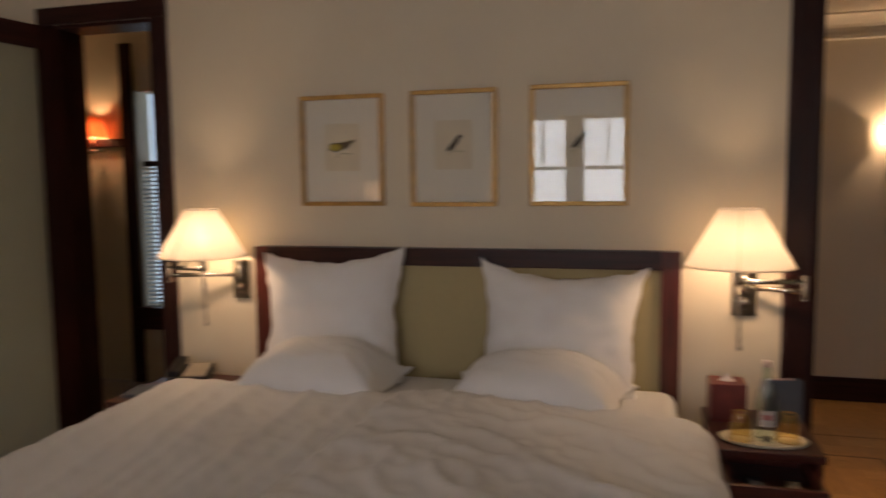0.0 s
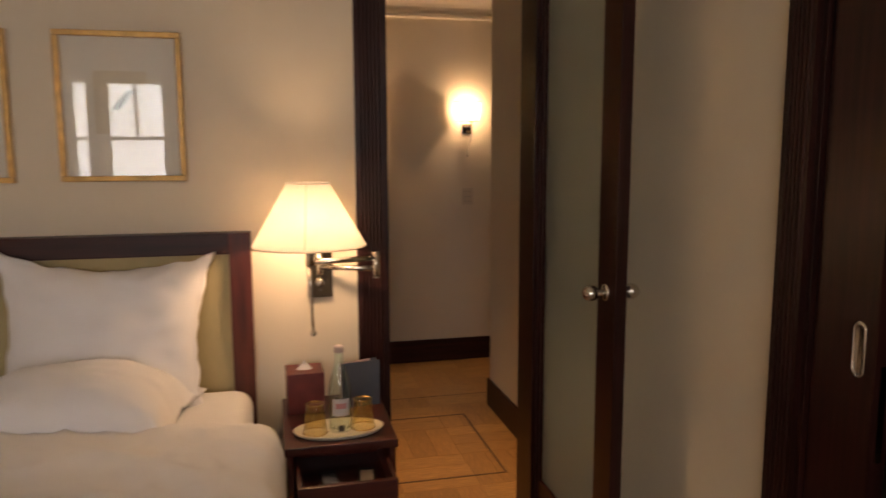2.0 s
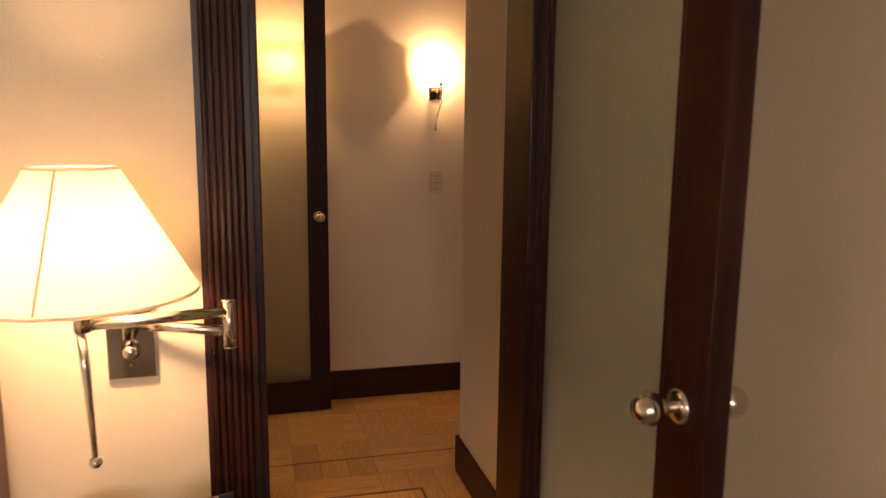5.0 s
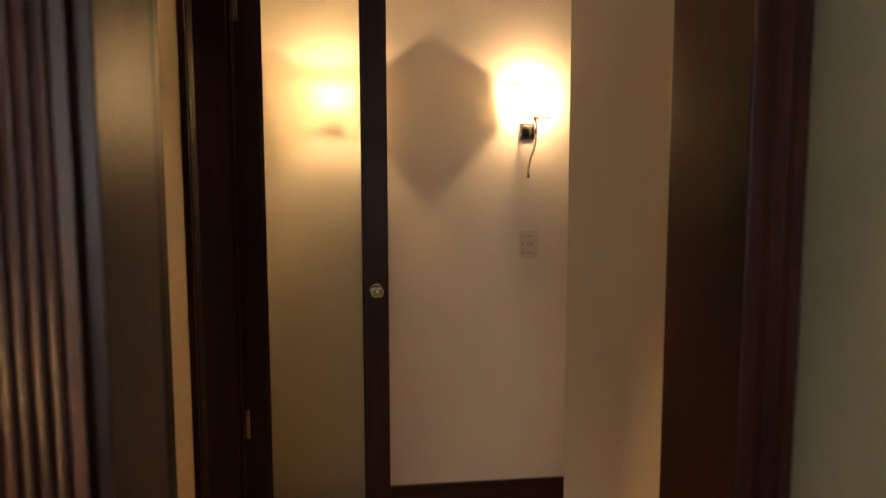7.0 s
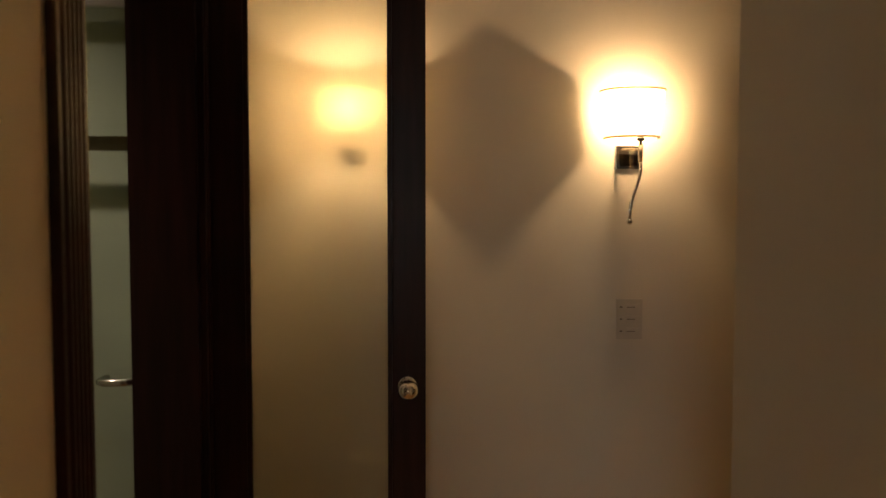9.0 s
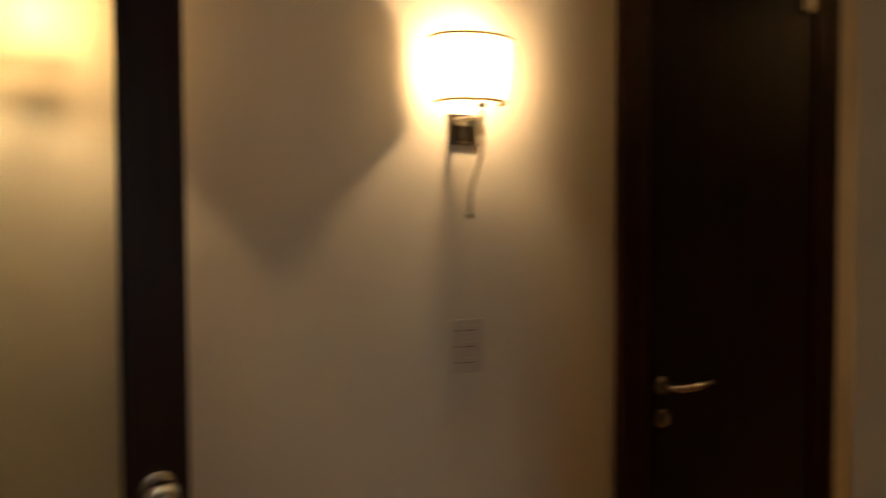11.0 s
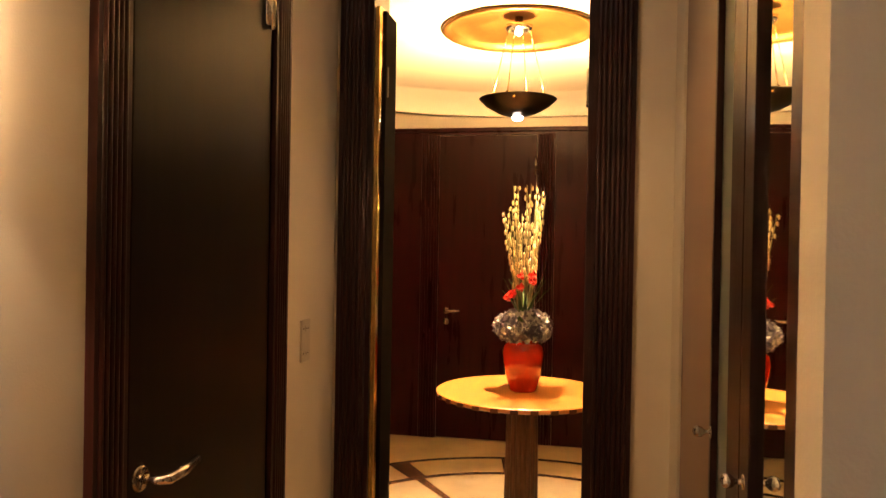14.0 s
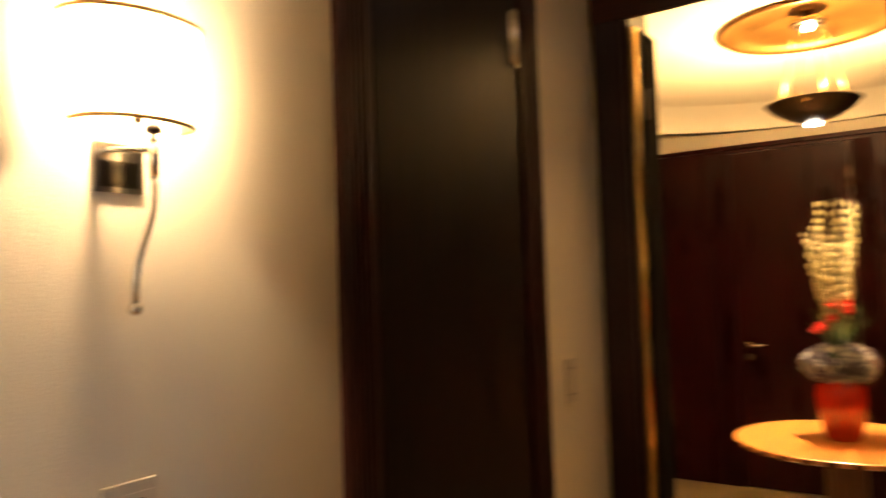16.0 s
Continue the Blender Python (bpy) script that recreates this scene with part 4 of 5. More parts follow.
nightstand("red mahogany nightstand carrying the telephone", -2.18, -1.8, 0.0, 2.07)


def remote(label, m, lit):
    R = thing("remote_control", label, "remote control", m, "remotes in the drawer")
    part("body", bevelled(boxes((-0.027, 0.027, -0.085, 0.085, 0, 0.022)), 0.006), M_PHONE, R)
    part("keypad", bevelled(boxes((-0.02, 0.02, -0.06, 0.06, 0.022, 0.0245)), 0.001), M_KEYS if lit else M_SLATE, R)


remote("black remote control lying in the open drawer", pose(0.39, 2.02, 0.508, rz=4), False)
remote("black remote control with pale keys in the open drawer", pose(0.5, 2.02, 0.508, rz=-6), True)

# tray, glasses, bottle, tissue box, card
bm = lathe([(0, 0.004), (0.9, 0.004), (0.93, 0.012), (1.0, 0.014), (0.96, 0.006), (0.9, 0.0), (0, 0.0)], 40)
bmesh.ops.transform(bm, matrix=Matrix.Diagonal((0.148, 0.085, 1, 1)), verts=bm.verts)
single("oval_tray", bm, material("cream_lacquer", (0.72, 0.66, 0.5), 0.3, vary=0.03), "cream oval tray on the nightstand", "tray", True, pose(0.432, 2.2, 0.62))


def tumbler(x, y):
    bm = lathe([(0, 0.098), (0.028, 0.098), (0.03, 0.094), (0.0405, 0.0), (0.038, 0.0), (0.0275, 0.088), (0, 0.088)], 28)
    g = single("drinking_glass", bm, M_AMBER, "amber-tinted tumbler turned upside down on the tray", "glass", True, pose(x, y, 0.626), "tumblers on the tray")
    g.visible_shadow = False
    # added brass rings imitate the golden gleam along the tumbler's edges
    for z, r in ((0.097, 0.029), (0.002, 0.0405)):
        part("rim", tube([(r * math.cos(a), r * math.sin(a), z) for a in (2 * math.pi * k / 28 for k in range(29))], 0.0013, 6, cap=False), M_BRASS, g, "brass ring standing in for the glass edge's golden gleam")


tumbler(0.355, 2.19)
tumbler(0.512, 2.205)
B = thing("water_bottle", "clear glass water bottle with pink label on the tray", "bottle", pose(0.437, 2.2, 0.626) @ Matrix.Diagonal((1, 1, 0.94, 1)))
b_ = part("glass_body", lathe([(0, 0.0), (0.036, 0.0), (0.0385, 0.01), (0.038, 0.1), (0.0385, 0.13), (0.031, 0.18), (0.019, 0.225), (0.0135, 0.25), (0.0135, 0.285), (0.0115, 0.285), (0.0115, 0.25), (0.017, 0.22), (0.029, 0.178), (0.0362, 0.13), (0.0362, 0.012), (0, 0.01)], 32), M_GLASS, B, smooth=True)
b_.visible_shadow = False
part("cap", lathe([(0, 0.3), (0.0145, 0.3), (0.0152, 0.296), (0.0152, 0.278), (0.0137, 0.278)], 20), material("pink_cap", (0.62, 0.48, 0.42), 0.4), B, "pale pink cap", True)
lab = part("paper_label", lathe([(0.0388, 0.062), (0.0388, 0.122)], 32, a0=-2.3, a1=-0.8), material("white_label", (0.62, 0.57, 0.52), 0.6), B, "white paper label", True)
part("label_band", lathe([(0.0391, 0.088), (0.0391, 0.107)], 32, a0=-2.0, a1=-1.1), material("pink_print", (0.58, 0.24, 0.22), 0.6), lab)
part("foot_mark", lathe([(0.0388, 0.008), (0.0388, 0.03)], 16, a0=-1.8, a1=-1.3), M_INK, B)

T = thing("tissue_box", "dark red leather tissue box on the nightstand", "tissue box", pose(0.335, 2.45, 0.62, rz=2))
part("case", bevelled(boxes((-0.064, 0.064, -0.064, 0.064, 0, 0.145)), 0.004), M_LEATHER, T)
bm = bmesh.new()
for k in range(12):
    a = 2 * math.pi * k / 12
    bm.verts.new((0.03 * math.cos(a), 0.02 * math.sin(a), 0.144))
low_ring = list(bm.verts)
apex = [bm.verts.new((0.004 * math.cos(k), 0.003 * math.sin(k * 2), 0.172 + 0.006 * math.sin(k * 3))) for k in range(12)]
for k in range(12):
    bm.faces.new((low_ring[k], low_ring[(k + 1) % 12], apex[(k + 1) % 12], apex[k]))
part("tissue", bm, M_SHEET, T, "white tissue standing out")
C = thing("folded_card", "blue-grey folded menu card standing open on the nightstand", "card", pose(0.53, 2.43, 0.62, rz=10))
part("front_cover", bevelled(boxes((-0.07, 0.07, -0.012, -0.009, 0, 0.165)), 0.001), M_SLATE, C)
part("pages", moved(boxes((-0.06, 0.06, -0.003, 0.002, 0, 0.162)), pose(-0.012, 0.004, 0.004, 0, -3, 4)), material("pink_page", (0.6, 0.4, 0.36), 0.7), C, "pink inner pages")
part("back_cover", moved(bevelled(boxes((-0.07, 0.07, 0.0, 0.003, 0, 0.165)), 0.001), pose(0, 0.012, 0, 0, 0, 9)), M_SLATE, C)

# telephone and folder on the far nightstand
P = thing("telephone", "black desk telephone with cream keypad on the nightstand", "telephone", pose(-2.02, 2.44, 0.62, rz=20))
part("base", moved(bevelled(boxes((-0.09, 0.09, -0.09, 0.09, 0, 0.035)), 0.008), pose(0, 0, 0.015, 8)), M_PHONE, P)
part("handset", moved(bevelled(boxes((-0.085, -0.035, -0.1, 0.1, 0.045, 0.075)), 0.012), pose(0, 0, 0.012, 8)), M_PHONE, P)
part("keypad", moved(bevelled(boxes((-0.02, 0.08, -0.08, 0.07, 0.035, 0.042)), 0.002), pose(0, 0, 0.015, 8)), M_KEYS, P, "cream keypad")
Fd = thing("folder", "dark leather folder lying flat on the nightstand", "folder", pose(-2.07, 2.22, 0.62, rz=12))
part("cover", bevelled(boxes((-0.1, 0.1, -0.08, 0.08, 0, 0.016)), 0.004), M_SLATE, Fd)
part("page_block", boxes((-0.096, 0.103, -0.076, 0.076, 0.004, 0.012)), M_PAPER, Fd)

# ---- side room beyond the far doorway ----
structure("wall_side_room", boxes((-6.0, -3.7, 4.3, 4.45, 0, 2.9), (-3.7, -3.42, 4.3, 4.45, 0, 0.6), (-3.7, -3.42, 4.3, 4.45, 2.24, 2.9), (-3.42, -1.9, 4.3, 4.45, 0, 2.9)), M_WALL, "cream side room wall with a narrow window")
structure("wall_side_room_ends", boxes((-6.15, -6.0, BED_N, 4.45, 0, 2.9), (-1.9, -1.8, BED_N, 4.45, 0, 2.9), (-6.0, ROOM_W - 0.2, BED_N - 0.1, BED_N, 0, 2.9)), M_WALL, "cream side room walls")
structure("ceiling_side_room", boxes((-6.15, -1.8, BED_N, 4.45, 2.75, 2.85)), M_CEIL, "pale side room ceiling", "ceiling")
structure("trim", boxes((-3.815, -3.72, 4.27, 4.3, 0, 2.6), bevel=0.004), M_WOOD, "dark mahogany casing in the side room", "casing")
structure("trim", boxes((-5.0, -3.815, 4.25, 4.3, 1.83, 1.89), bevel=0.005), M_WOODX, "dark mahogany wall rail in the side room", "rail")
W = thing("window_1", "narrow side room window with a lowered white blind", "window", kind="structure")
part("pane", boxes((-3.7, -3.42, 4.4, 4.406, 0.6, 2.24)), M_GLASS, W).visible_shadow = False
part("transom", bevelled(boxes((-3.7, -3.42, 4.36, 4.4, 1.68, 1.72)), 0.003), M_WOODX, W)
part("sill", bevelled(boxes((-3.72, -3.4, 4.24, 4.36, 0.43, 0.6)), 0.004), M_WOODX, W)
for k in range(34):
    part("slat", moved(boxes((-3.695, -3.425, -0.012, 0.012, -0.0008, 0.0008)), pose(0, 4.35, 0.62 + k * 0.0315, 30)), M_BLIND, W)
structure("backdrop", boxes((-5.2, -2.4, 5.4, 5.42, 0.0, 3.2)), M_DAYGLOW, "pale overcast sky beyond the window", "sky")
S = thing("wall_lamp", "lit wall lamp with orange shade on a dark rail", "lamp", pose(-4.02, 4.2, 1.9))
part("shade", lathe([(0.1, 0.0), (0.078, 0.15), (0.076, 0.15), (0.097, 0.0)], 28), M_RSHADE, S, "orange fabric shade", True)
part("arm", tube([(0, 0, -0.12), (0, 0, 0.02)], 0.008, 10), M_CHROME, S, smooth=True)
part("cup", lathe([(0, -0.13), (0.03, -0.12), (0.035, -0.1), (0, -0.09)], 16), M_CHROME, S, smooth=True)
part("bracket", tube([(0, 0.1, -0.1), (0, 0, -0.1)], 0.008, 10), M_CHROME, S, smooth=True)
lamp("side_lamp_light", "POINT", pose(-4.02, 4.2, 1.95), 7.0, WARM, 0.03)

# ---- study beyond the pocket door ----
SX0, SX1, SY0, SY1 = ROOM_E + 0.2, 3.25, -1.0, 3.4
structure("wall_study", boxes((SX1, SX1 + 0.1, SY0 - 0.1, SY1 + 0.1, 0, CEIL), (SX0, SX1, SY0 - 0.1, SY0, 0, CEIL), (SX0, SX1, SY1, SY1 + 0.1, 0, CEIL)), M_REDV, "dark red mahogany panelled study walls")
structure("ceiling_study", boxes((SX0, SX1 + 0.1, SY0 - 0.1, SY1 + 0.1, CEIL, CEIL + 0.1)), M_CEIL, "pale study ceiling", "ceiling")
structure("trim", boxes((SX1 - 0.02, SX1, SY0, SY1, 1.8, 1.83), bevel=0.004), M_WOOD, "dark moulding on the study panelling", "moulding")
structure("carpet_study", boxes((SX0, SX1, SY0, SY1, -0.012, 0)), M_CARPET, "beige study carpet", "carpet")
DK = thing("writing_desk", "red mahogany writing desk with a drawer in the study", "desk", pose(2.3, 1.35, 0))
part("desktop", bevelled(boxes((-0.3, 0.3, -0.65, 0.65, 0.715, 0.745)), 0.006), M_RED, DK)
ap = part("apron", bevelled(boxes((-0.27, -0.25, -0.6, 0.6, 0.58, 0.715)), 0.003), M_RED, DK)
for y0 in (-0.5, 0.04):
    part("drawer_front", bevelled(boxes((-0.277, -0.27, y0, y0 + 0.46, 0.595, 0.7)), 0.002), M_RED, ap)
part("back_apron", bevelled(boxes((0.25, 0.27, -0.6, 0.6, 0.58, 0.715)), 0.003), M_RED, DK)
for sx in (-1, 1):
    for sy in (-1, 1):
        bm = bmesh.new()
        bmesh.ops.create_cone(bm, cap_ends=True, segments=4, radius1=0.024, radius2=0.04, depth=0.715, matrix=pose(sx * 0.26, sy * 0.61, 0.3575, rz=45))
        part("leg", bevelled(bm, 0.003), M_RED, DK)
BL = thing("desk_folder", "black leather folder lying on the writing desk", "folder", pose(2.17, 1.62, 0.745, rz=8))
part("cover", bevelled(boxes((-0.12, 0.12, -0.16, 0.16, 0, 0.022)), 0.005), M_PHONE, BL)
part("page_block", boxes((-0.115, 0.123, -0.154, 0.154, 0.006, 0.016)), M_PAPER, BL)
CH = thing("desk_chair", "black leather chair drawn up behind the writing desk", "chair", pose(2.82, 1.85, 0))
part("seat", softbox(-0.22, 0.22, -0.23, 0.23, 0.42, 0.5, 0.03), M_PHONE, CH, "black leather seat", True)
part("backrest", moved(softbox(0.17, 0.22, -0.22, 0.22, 0.5, 0.92, 0.022), pose(0, 0, 0, ry=4)), M_PHONE, CH, "black leather back", True)
for sx in (-0.19, 0.19):
    for sy in (-0.2, 0.2):
        part("leg", tube([(sx, sy, 0.43), (sx * 1.08, sy * 1.08, 0)], [0.018, 0.012], 10), M_WOOD, CH)

# ---- bathroom behind its doorway ----
structure("wall_bathroom", boxes((-1.8, -1.65, BED_N, SCONCE, 0, CEIL), (-1.65, HALL_W - 0.16, BED_N + 0.3, BED_N + 0.4, 0, CEIL), (-1.65, HALL_W - 0.16, SCONCE - 0.02, SCONCE + 0.13, 0, CEIL)), M_TILE, "grey-green tiled bathroom walls")
structure("ceiling_bathroom", boxes((-1.8, HALL_W - 0.16, BED_N, SCONCE + 0.15, 2.6, 2.7)), M_CEIL, "bathroom ceiling", "ceiling")
G = thing("shower_screen", "clear glass shower screen with chrome rails", "shower screen", pose(0, 0, 0))
part("glass", boxes((-0.95, 0.225, 4.9, 4.908, 0.1, 2.09)), M_GLASS, G).visible_shadow = False
part("top_rail", bevelled(boxes((-0.95, 0.24, 4.89, 4.918, 2.09, 2.112)), 0.003), M_SHEET, G, "white top rail")
part("cross_rail", bevelled(boxes((-0.95, 0.225, 4.888, 4.9, 1.695, 1.735)), 0.003), M_DARKN, G, "dark cross rail")
part("side_rail", bevelled(boxes((0.225, 0.24, 4.89, 4.918, 0.1, 2.09)), 0.003), M_CHROME, G)
part("bottom_rail", tube([(-0.95, 4.904, 0.1), (0.225, 4.904, 0.1)], 0.012, 10), M_CHROME, G, smooth=True)
part("foot", boxes((-0.95, 0.24, 4.89, 4.918, 0.0, 0.09)), M_TILE, G)
part("handle", tube([(0.12, 4.895, 1.062), (0.12, 4.85, 1.062), (0.135, 4.838, 1.062), (0.195, 4.838, 1.062), (0.21, 4.85, 1.062), (0.21, 4.895, 1.062)], 0.011, 12), M_CHROME, G, smooth=True)

# ---- lamp in the corner of the bedroom, mirrored in the glass doors ----
FLMP = thing("floor_lamp", "lit floor lamp with cream cone shade in the bedroom corner", "lamp", pose(-3.08, -2.7, 0))
part("base", lathe([(0, 0.0), (0.14, 0.0), (0.145, 0.006), (0.14, 0.018), (0.03, 0.026), (0, 0.028)], 36), M_CHROME, FLMP, smooth=True)
part("pole", tube([(0, 0, 0.02), (0, 0, 1.42)], 0.011, 14), M_CHROME, FLMP, smooth=True)
part("shade", lathe([(0.19, 1.33), (0.1, 1.57), (0.098, 1.57), (0.187, 1.33)], 40), M_SHADE, FLMP, "cream fabric shade", True)
part("bulb", ball((0, 0, 1.45), 0.028), M_BULB, FLMP, "glowing bulb", True).visible_shadow = False
lamp("floor_lamp_light", "POINT", pose(-3.08, -2.7, 1.45), 14, CREAM, 0.035)

# ---- recessed downlights of the hall ceiling, and one added in the bathroom ----


def downlight(x, y, watts, cone, label="small recessed hall downlight out of view, with nickel ring", tone=WARM):
    D = thing("ceiling_downlight", label, "downlight", pose(x, y, HALL_CEIL), "hall downlights")
    part("ring", lathe([(0.03, -0.002), (0.034, -0.008), (0.045, -0.008), (0.048, -0.001)], 28), M_CHROME, D, smooth=True)
    part("lens", lathe([(0, -0.003), (0.03, -0.003)], 24), M_SPOT, D, "bright lens")
    lamp("downlight_beam", "SPOT", look((x, y, HALL_CEIL - 0.02), (x, y, 0)), watts, tone, 0.03, cone=radians(cone), blend=1.0)


downlight(1.0, 3.05, DOWNLAMP, 47)
# unseen vestibule downlight, added to raise the light on its walls
downlight(2.85, 4.35, 11, 92)
# no bathroom lamp is known: this one only lifts the dark interior
downlight(-0.35, 4.5, 34, 110, "added downlight brightening the bathroom, none known there", (1.0, 0.9, 0.75))

# ---- entrance details ----
E_ = thing("entrance_fittings", "brass strike and hinge plates in the entrance frame", "door fittings", kind="structure")
part("seal_strip", bevelled(boxes((FRONT + 0.004, FRONT + 0.05, 4.834, 4.852, 0, DOOR_H - 0.02)), 0.002), M_BRASS, E_, "bright brass edge strip")
# black strip for the open leaf's edge, lengthened to hide the jamb's glare
stop = part("rear_black_strip", bevelled(boxes((FRONT + 0.052, FRONT + 0.184, 4.826, 4.852, 0, DOOR_H - 0.022)), 0.003), M_STOP, E_)
part("strike_plate", bevelled(boxes((FRONT + 0.06, FRONT + 0.075, 4.822, 4.826, 2.02, 2.12)), 0.001), M_BRONZE, stop)
for z in (2.05, 0.3):
    part("hinge_plate", bevelled(boxes((FRONT + 0.12, FRONT + 0.175, 4.152, 4.158, z - 0.06, z + 0.06)), 0.001), M_CHROME, E_)

# ---- lobby ----
CX, CY = 4.56, 4.45
DX, DY = 4.62, 4.506
# ceiling with a round opening, and the gilded dome above it
bm = bmesh.new()
RIM, n = 0.368, 64
inner = [bm.verts.new((DX + RIM * math.cos(2 * math.pi * k / n), DY + RIM * math.sin(2 * math.pi * k / n), LOBBY_CEIL)) for k in range(n)]
outer = []
for k in range(n):
    a = 2 * math.pi * k / n
    c, s_ = math.cos(a), math.sin(a)
    r = min((LX - DX) / c if c > 1e-6 else (FRONT + 0.18 - DX) / c if c < -1e-6 else 1e9, (6.65 - DY) / s_ if s_ > 1e-6 else (2.35 - DY) / s_ if s_ < -1e-6 else 1e9)
    outer.append(bm.verts.new((DX + r * c, DY + r * s_, LOBBY_CEIL)))
for k in range(n):
    j = (k + 1) % n
    bm.faces.new((inner[k], inner[j], outer[j], outer[k]))
ret = bmesh.ops.extrude_face_region(bm, geom=bm.faces[:])
bmesh.ops.translate(bm, vec=(0, 0, 0.05), verts=[v for v in ret["geom"] if isinstance(v, bmesh.types.BMVert)])
bmesh.ops.recalc_face_normals(bm, faces=bm.faces)
structure("ceiling_lobby", bm, M_CEIL, "cream lobby ceiling with a round recess", "ceiling")
prof = [(RIM + 0.016, 0.0), (RIM + 0.022, -0.01), (RIM + 0.01, -0.018), (RIM - 0.006, -0.014), (RIM - 0.02, 0.0)] + [((RIM - 0.02) * math.cos(a), 0.07 * math.sin(a)) for a in (math.pi / 2 * k / 12 for k in range(1, 13))]
dome = lathe(prof, 64, (DX, DY, LOBBY_CEIL))
structure("ceiling_dome", dome, M_GOLD, "shallow gold-leaf dome over the lobby", "dome").data.shade_smooth()
cove = [(1.5, 0.002), (1.6, -0.012), (1.7, -0.042), (1.77, -0.08), (1.8, -0.11), (1.805, -0.12), (1.84, -0.12), (1.84, 0.002)]
structure("trim", lathe(cove, 96, (DX, DY, LOBBY_CEIL), a0=-2.2, a1=2.2), M_CEIL, "round plaster cove at the lobby ceiling's edge", "cove").data.shade_smooth()
structure("ceiling_lobby_upper", boxes((FRONT + 0.18, LX + 0.15, 2.2, 6.8, 2.75, 2.85)), M_CEIL, "slab above the lobby", "ceiling")

PB = 2.188
P = thing("pendant_lamp", "dark bronze bowl pendant hung on four rods", "pendant lamp", pose(DX, DY, PB))
part("bowl", lathe([(0.0, -0.02), (0.03, -0.019), (0.1, 0.002), (0.16, 0.035), (0.19, 0.064), (0.196, 0.07), (0.188, 0.07), (0.155, 0.042), (0.095, 0.01), (0.0, -0.006)], 48), M_BRONZE, P, "dark bronze bowl", True)
part("spot_lens", lathe([(0, -0.036), (0.022, -0.033), (0.028, -0.022), (0.0, -0.02)], 20), M_SPOT, P, "bright downlight lens", True)
for k in range(4):
    a = radians(75) + math.pi / 2 * k
    r = part("rod", tube([(0.15 * math.cos(a), 0.15 * math.sin(a), 0.05), (0.055 * math.cos(a), 0.055 * math.sin(a), 0.43)], 0.0028, 8), M_BRASS, P, smooth=True)
    part("rod_socket", tube([(0.155 * math.cos(a), 0.155 * math.sin(a), 0.04), (0.145 * math.cos(a), 0.145 * math.sin(a), 0.085)], 0.008, 8), M_BRASS, r, smooth=True)
cn = part("canopy", lathe([(0.0, 0.415), (0.06, 0.415), (0.07, 0.425), (0.07, 0.44), (0.02, 0.45), (0.02, 0.485), (0, 0.485)], 32), M_CHROME, P, "round nickel canopy", True)
part("canopy_bulb", ball((0, 0, 0.41), 0.02, detail=1), M_BULB, cn)
for dx, dy, nm in ((0.19, 0.0, "knob"), (-0.19, 0.0, "knob")):
    part(nm, ball((dx, dy, 0.05), 0.009, detail=1), M_BRASS, P)
lamp("pendant_up_light", "POINT", pose(DX, DY, PB + 0.05), UPLAMP, (1.0, 0.63, 0.25), 0.03)
lamp("pendant_down_light", "SPOT", look((DX, DY, PB - 0.05), (DX, DY, 0)), SPOTLAMP, (1.0, 0.72, 0.4), 0.02, cone=radians(64))

# panelled far wall
pw = thing("lobby_panelling", "polished red mahogany wall panelling of the lobby", "wall panelling", kind="structure")
DL, DR = 5.3, 4.54
for y0, y1 in ((2.35, 3.35), (3.354, DR - 0.142), (DL + 0.142, 6.65)):
    part("panel", bevelled(boxes((LX - 0.03, LX, y0, y1, 0.0, 2.395)), 0.003), M_LOBBY, pw)
part("panel", bevelled(boxes((LX - 0.03, LX, DR - 0.14, DL + 0.14, 2.372, 2.395)), 0.003), M_LOBBY, pw)
for y in (DL + 0.002, DR - 0.14):
    bm = moved(reeded(0.138, 2.372, 0.03, 5), pose(LX, y + 0.138, 0, rz=-90))
    part("pilaster", bm, M_LOBBY, pw)
part("cap_moulding", bevelled(boxes((LX - 0.045, LX, 2.35, 6.65, 2.397, 2.427)), 0.006), M_LOBBY, pw)
for y0, y1, nm in ((6.62, 6.65, "side"), (2.35, 2.38, "side")):
    part("side_panel", boxes((FRONT + 0.25, LX - 0.05, y0, y1, 0.0, 2.395)), M_LOBBY, pw)
plain_door("closed polished mahogany door in the lobby panelling with lever", pose(LX - 0.02, DL - 0.002, 0, rz=-90), DL - DR - 0.004, 2.368, 0.07, 1.0, finish=M_LOBBY, hinges=[(DL - DR - 0.01, 2.13)])

# table
T = thing("pedestal_table", "round honey maple table on a fluted column, scalloped inlaid edge", "table", pose(CX, CY, 0))
part("tabletop", lathe([(0, 0.775), (0.415, 0.775), (0.43, 0.782), (0.43, 0.797), (0.424, 0.8), (0, 0.8)], 72), M_TABLE, T, "honey maple top")
for k in range(30):
    a = 2 * math.pi * k / 30
    bm = boxes((0.424, 0.436, -0.018, 0.018, 0.776, 0.796), bevel=0.003)
    part("edge_inlay", moved(bm, Matrix.Rotation(a, 4, "Z")), M_STONED, T)
bm = bmesh.new()
low, top = [], []
for k in range(96):
    a = 2 * math.pi * k / 96
    fl = 0.012 * abs(math.sin(a * 8))
    low.append(bm.verts.new(((0.075 + fl) * math.cos(a), (0.075 + fl) * math.sin(a), 0.1)))
    top.append(bm.verts.new(((0.065 + fl) * math.cos(a), (0.065 + fl) * math.sin(a), 0.775)))
for k in range(96):
    j = (k + 1) % 96
    bm.faces.new((low[k], low[j], top[j], top[k]))
